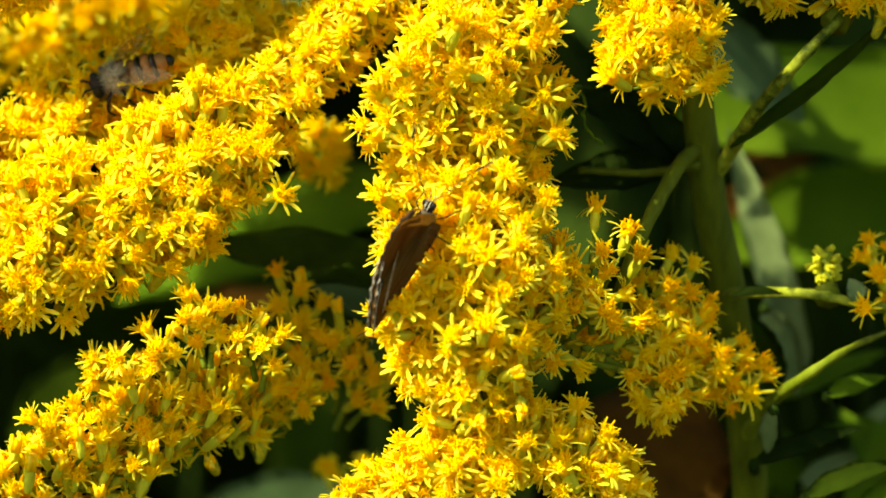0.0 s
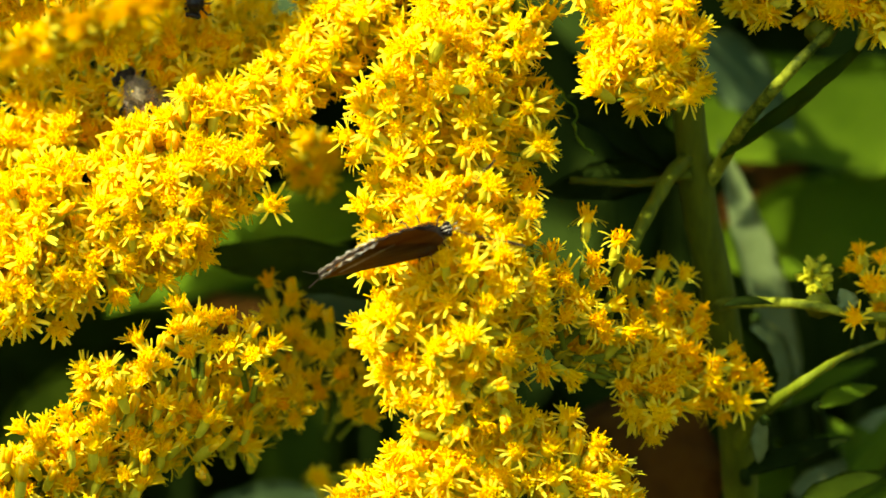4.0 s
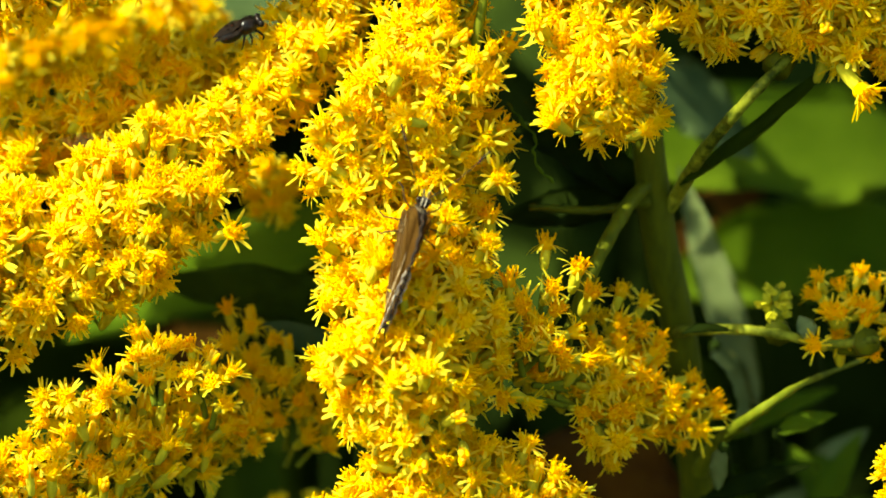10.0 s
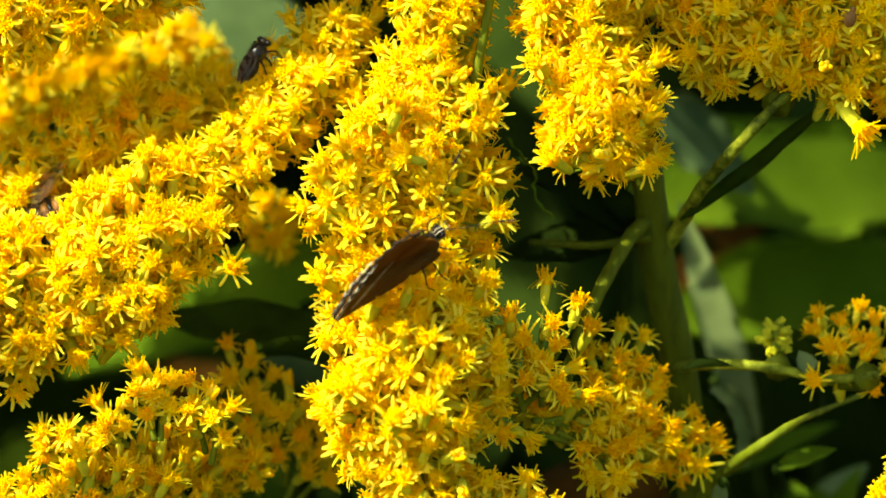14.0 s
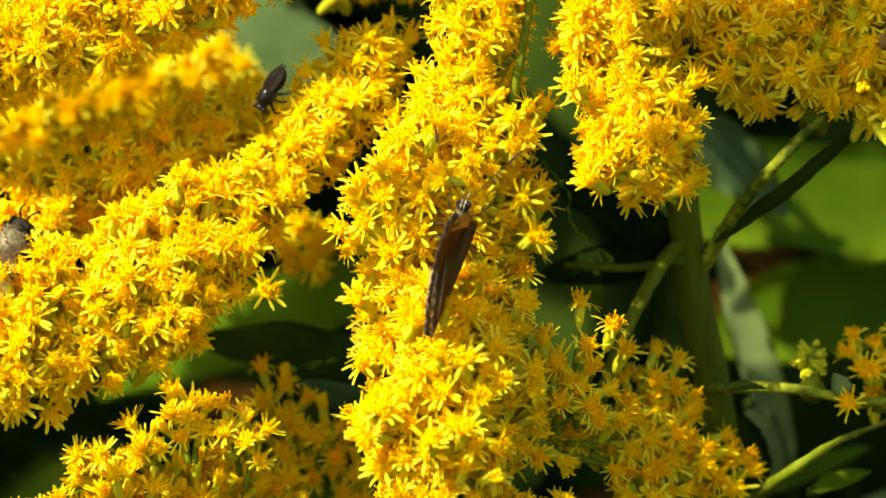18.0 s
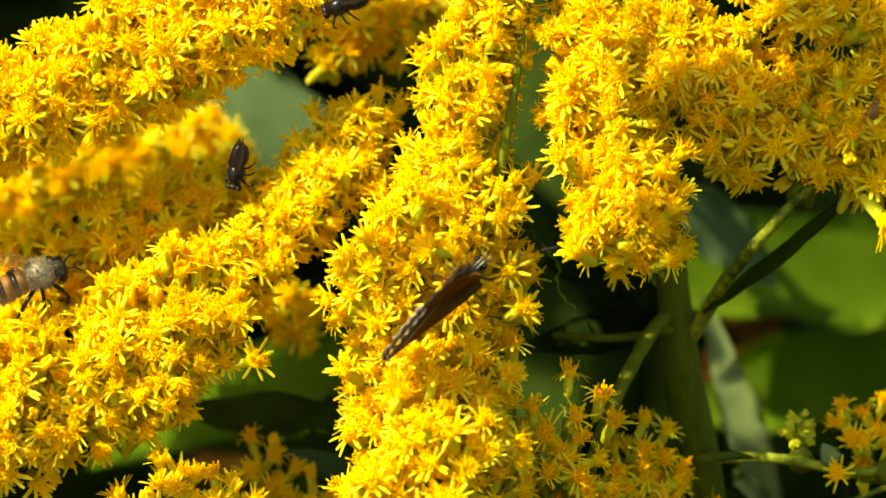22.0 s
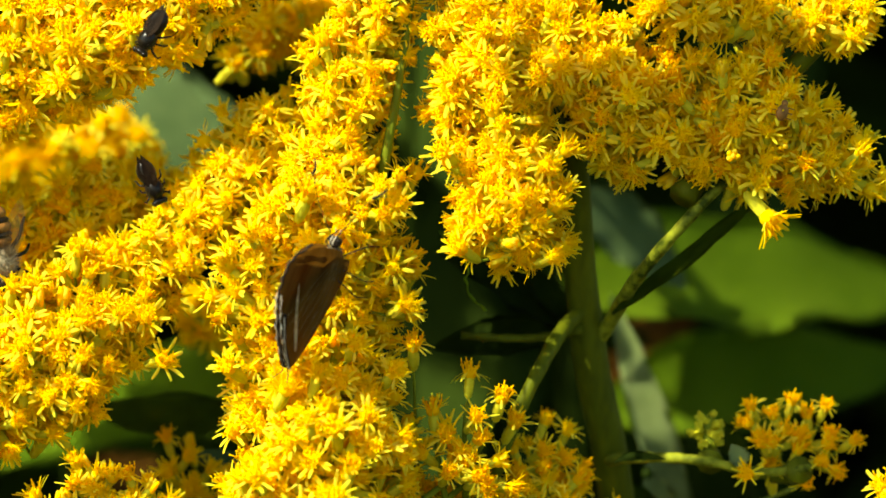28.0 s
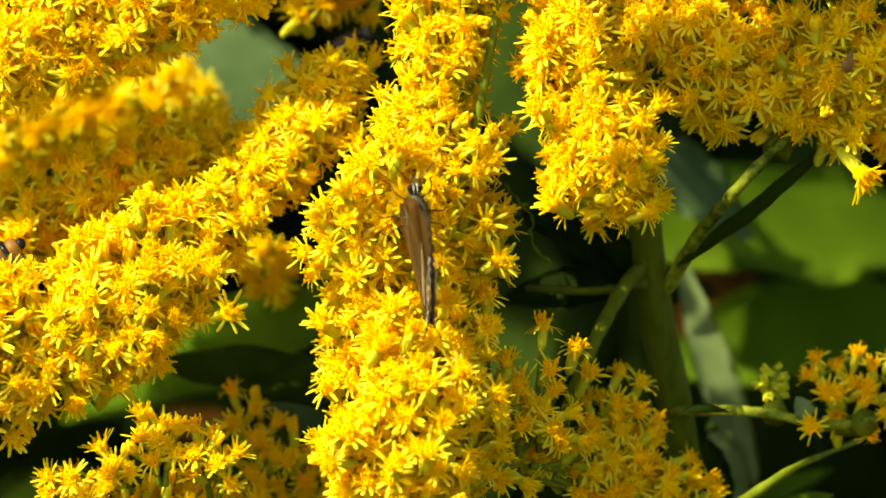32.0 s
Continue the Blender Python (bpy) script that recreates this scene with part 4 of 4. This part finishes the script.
def fly(label, where, scale=1.0):
    top = thing("fly", where, label, "fly", "small dark flies")
    k = scale
    bm = bmesh.new()
    ball(bm, (0, 0, 0), (0.0017 * k, 0.0014 * k, 0.0013 * k), 14, 10)
    fuzz(bm, (0, 0, 0), (0.0017 * k, 0.0014 * k, 0.0013 * k), 160, 0.0004 * k, 21)
    part("thorax", bm, BLACK, top, "glossy black thorax")
    bm = bmesh.new()
    ball(bm, (-0.0028 * k, 0, -0.0002 * k), (0.0021 * k, 0.0015 * k, 0.0011 * k), 14, 10)
    part("abdomen", bm, BLACK, top)
    bm = bmesh.new()
    ball(bm, (0.0020 * k, 0, -0.0002 * k), (0.0006 * k, 0.0011 * k, 0.0009 * k), 10, 8)
    head = part("head", bm, BLACK, top)
    for s in (-1, 1):
        bm = bmesh.new()
        ball(bm, (0.0021 * k, s * 0.0008 * k, 0), (0.0005 * k, 0.0005 * k, 0.0006 * k), 10, 8)
        part("eye", bm, BLACK, head, "dark glossy eye")
        bm = bmesh.new()
        blade(bm, 0.0054 * k, 0.0017 * k, 0.15, 0.05, rows=8, thick=0, seed=3)
        part("wing", bm, SMOKE, top, "smoky brown wing", toward((-0.0004 * k, s * 0.0004 * k, 0.0012 * k + s * 0.00008), (-1, s * -0.02, -0.10), UP))
        for x, foot in ((0.8, 1.8), (0.0, -0.2), (-0.8, -1.78)):
            part("leg", limb([(x * k, s * 0.7 * k, -0.8 * k), ((x + foot) / 2 * k, s * 1.7 * k, -0.5 * k), (foot * k, s * 1.9 * k, -1.9 * k), ((foot - 0.3) * k, s * 2.1 * k, -2.4 * k)], 0.15 * k), BLACK, top)
    return top


def beetle():
    top = thing("beetle", P(1569, 105, 1), "tiny dark brown beetle on the shaded blossom", "beetle")
    bm = bmesh.new()
    ball(bm, (0, 0, 0), (0.0010, 0.0007, 0.0005), 12, 8)
    part("shell", bm, AMBER, top)
    bm = bmesh.new()
    ball(bm, (0.0011, 0, -0.0001), (0.0004, 0.0004, 0.0003), 8, 6)
    part("head", bm, AMBER, top)
    for s in (-1, 1):
        for x in (-0.5, 0.1, 0.7):
            part("leg", limb([(x, s * 0.5, -0.2), (x, s * 0.9, -0.1), (x, s * 1.2, -0.6)], 0.07), AMBER, top)
    top.matrix_basis = PLAN @ toward(P(1569, 105, 1), (0.3, 0, 1), CAMWARD)
    return top


butterfly_thing, bee_thing = butterfly(), bee()
fly_band = fly("small black fly with smoky wings on the blossom", P(460, 213, 4), 0.74)
fly_crown = fly("small black fly on the upper blossom", P(614, -66, 4), 0.78)
fly_guest = fly("small black fly passing the blossom", P(1700, 177, 4), 1.1)
beetle()

# sway of the near sprays: time, to the right, down
SWAY = (
    (0, 10, -13), (0.5, 10, -13), (1, 11, -11), (1.5, 8, -12), (2, 8, -11), (2.5, -2, -11), (3, -2, -10), (3.5, -3, -10), (5.5, 0, -3), (6, 4, 2),
    (6.5, 4, 1), (7, 9, 2), (7.5, 2, 2), (8, -4, 4), (8.5, -1, 2), (9, -4, 1), (9.5, -3, 2), (10, -5, 0), (10.5, -1, -1), (11, -1, 0), (11.5, 1, -1),
    (12, -1, 2), (12.5, -4, 5), (13, -8, 5), (13.5, 0, 3), (14, -6, 5), (14.5, 0, 3), (16.5, -1, 3), (17, -6, 4), (17.5, -1, 2), (18, -1, 2),
    (18.5, -3, 2), (19, 0, 0), (19.5, -3, 4), (20, -6, 3), (20.5, -3, 0), (21, -7, 3), (21.5, -9, 3), (22, -4, 5), (22.5, 1, 5), (23, 0, 3),
    (23.5, -8, 8), (24, -8, 2), (24.5, -7, 2), (26.5, -9, -3), (27, -19, 1), (27.5, -33, -1), (28, -49, -2), (28.5, -31, 4), (29, -23, 7),
    (29.5, -37, -2), (30, -23, 8), (30.5, -20, 4), (31, -3, 7), (31.5, -11, 6), (32, 1, 4),
)
# time, head x and y, tail x and y as seen, lean of the wings in degrees
FEED = (
    (0, 760, 362, 652, 593, 19), (1, 780, 374, 623, 574, 16), (2, 783, 400, 563, 524, 12), (3, 773, 407, 547, 511, 10), (3.5, 790, 405, 565, 500, 11),
    (5.5, 785, 407, 540, 465, 17), (6, 742, 402, 535, 534, 11), (6.5, 733, 372, 527, 511, 12), (7, 715, 308, 613, 523, 14), (8, 732, 320, 669, 551, -3),
    (9, 763, 316, 700, 546, -3), (10, 750, 356, 679, 579, -6), (11, 770, 381, 704, 608, -7), (12, 702, 384, 656, 623, -9), (12.5, 750, 379, 628, 584, 16),
    (13, 788, 392, 618, 570, 26), (14, 778, 409, 580, 574, 16), (14.5, 799, 365, 615, 542, 14), (17, 827, 395, 706, 592, 14), (18, 821, 361, 761, 586, 11),
    (19, 825, 385, 771, 613, 12), (20, 843, 409, 787, 633, 12), (21, 817, 435, 696, 641, 14), (22, 851, 465, 674, 641, 8), (23, 821, 435, 670, 617, 11),
    (24, 803, 496, 656, 675, 18), (24.5, 820, 480, 670, 660, 18), (27, 706, 480, 575, 675, 20), (28, 593, 425, 509, 645, 32), (29, 720, 379, 654, 605, 27),
    (30, 726, 316, 662, 540, 29), (30.5, 757, 316, 771, 554, 12), (31, 781, 332, 805, 564, -7), (32, 734, 332, 761, 564, -8),
)
# time, place in the plan and heading in degrees anticlockwise from the right
FORAGE = (
    (0, 182, 335, -14, 200), (1, 180, 340, -14, 200), (3, 222, 350, -14, 190), (5.5, 250, 345, -14, 30), (6, 255, 345, -14, 30), (7, 268, 350, -14, 20), (9, 240, 380, -14, 40), (10, 290, 410, -14, 20),
    (12, 240, 440, -14, 200), (15, 60, 470, -14, 210), (17, -20, 480, -6, 60), (18, 20, 462, -4, 60), (19, 24, 452, -4, 55), (20, 50, 432, -4, 40), (21, 88, 430, -3, 30), (22, 92, 394, -3, 20), (23, 115, 392, -3, 15), (24, 180, 392, -15, 10),
    (26.5, 178, 372, -4, 170), (27, 150, 360, -5, 190), (28, 189, 368, -4, 280), (29, 135, 368, -5, 250), (30, 84, 406, -5, 215), (31, 47, 451, -4, 215), (31.5, 30, 469, -5, 212), (32, 22, 474, -7, 215),
)
HOVER = (
    (0, 420, 150, -14, 0), (2, 408, 185, -10, 200), (3, 357, 203, -8, 220), (3.5, 320, 205, -8, 220), (5.5, 400, 120, -24, 30), (9, 470, 150, -16, 20), (10, 501, 179, -8, 25), (11, 536, 156, -8, 15), (12, 539, 162, -9, 10),
    (13, 524, 164, -9, 340), (14, 520, 165, -9, 60), (17, 516, 162, -2, 250), (18, 476, 201, 0, 240), (19, 457, 213, 0, 245), (20, 433, 210, 0, 200), (21, 432, 214, 0, 190), (22, 441, 215, 0, 260), (23, 477, 231, 0, 300),
    (24, 461, 218, 0, 350), (24.5, 469, 205, 0, 350), (26.5, 448, 221, 0, 220), (27, 447, 224, 0, 220), (28, 457, 241, 0, 295), (29, 457, 206, -1, 210), (30, 481, 200, -4, 20), (30.5, 468, 192, -5, 20), (31.2, 608, 120, -30, 30), (32, 700, 60, -40, 30),
)
ROAM = (
    (0, 700, -300, -30, 90), (20, 690, -220, -20, 200), (22, 622, -82, -4, 200), (23, 614, -66, -2, 230), (24, 621, -74, -1, 60), (24.5, 599, -97, -1, 60), (26.5, 467, -48, -1, 60), (27, 467, -40, 1, 250), (28, 445, -24, 1, 240), (29, 448, -28, 1, 240), (32, 440, -60, 0, 240),
)
PASS = ((0, 2600, -300, 20, 180), (5.0, 2000, 60, 10, 190), (5.6, 1665, 170, 4, 190), (6.2, 1645, 178, 3, 200), (7.0, 2000, 60, 10, 60), (32, 2600, -300, 20, 60))


def crawl(rows):
    out = []
    for t, x, y, w, turn in rows:
        a = radians(turn)
        out.append((t, PLAN @ toward(P(x, y, w), (math.cos(a), 0.15, math.sin(a)), (-0.2, -1, 0.5))))
    return out


def unwound(rows):
    """Keeps each turn from row to row under 90 degrees by rows in between."""
    out = [rows[0]]
    for r in rows[1:]:
        a = out[-1]
        gap = (r[4] - a[4] + 180) % 360 - 180
        n = max(1, math.ceil(abs(gap) / 60))
        for k in range(1, n + 1):
            f = k / n
            out.append((a[0] + (r[0] - a[0]) * f, *(a[i] + (r[i] - a[i]) * f for i in (1, 2, 3)), a[4] + gap * f))
    return out


def motions():
    for top in (column, lump, crest, tip, crest_blocker):
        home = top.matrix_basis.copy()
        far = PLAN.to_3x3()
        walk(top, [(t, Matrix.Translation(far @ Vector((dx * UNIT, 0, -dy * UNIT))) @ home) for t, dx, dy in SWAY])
    home = bank.matrix_basis.copy()
    walk(bank, [(t, Matrix.Translation(PLAN.to_3x3() @ Vector((dx * UNIT, 0, 0))) @ home) for t, dx in ((0, 0), (24, 0), (27, 12), (28, 13), (30, 12), (32, 14))])
    home = edge.matrix_basis.copy()
    walk(edge, [(t, Matrix.Translation(PLAN.to_3x3() @ Vector((dx * UNIT, 0, 0))) @ home) for t, dx in ((0, -25), (3, -25), (6, -46), (9, -18), (13, -36), (19, -20), (28, 0), (32, 0))])
    home = loose.matrix_basis.copy()
    walk(loose, [(t, Matrix.Translation(PLAN.to_3x3() @ Vector((dx * UNIT, 0, 0))) @ home) for t, dx in ((0, 0), (24.5, 0), (27, -15), (28, -15), (30, -12), (32, 0))])
    rows = []
    for t, hx, hy, tx, ty, lean in FEED:
        dx, dy = drift(t)
        head, tail = P(hx - dx, hy - dy, 8), P(tx - dx, ty - dy, 7)
        x = (head - tail).normalized()
        left = Vector((-x.z, 0, x.x)).normalized()
        z = CAMWARD * math.cos(radians(lean)) + left * math.sin(radians(lean))
        rows.append((t, PLAN @ toward(head, x, z)))
    walk(butterfly_thing, rows)
    for ob, track in ((bee_thing, FORAGE), (fly_band, HOVER), (fly_crown, ROAM), (fly_guest, PASS)):
        walk(ob, crawl(unwound(track)))


motions()
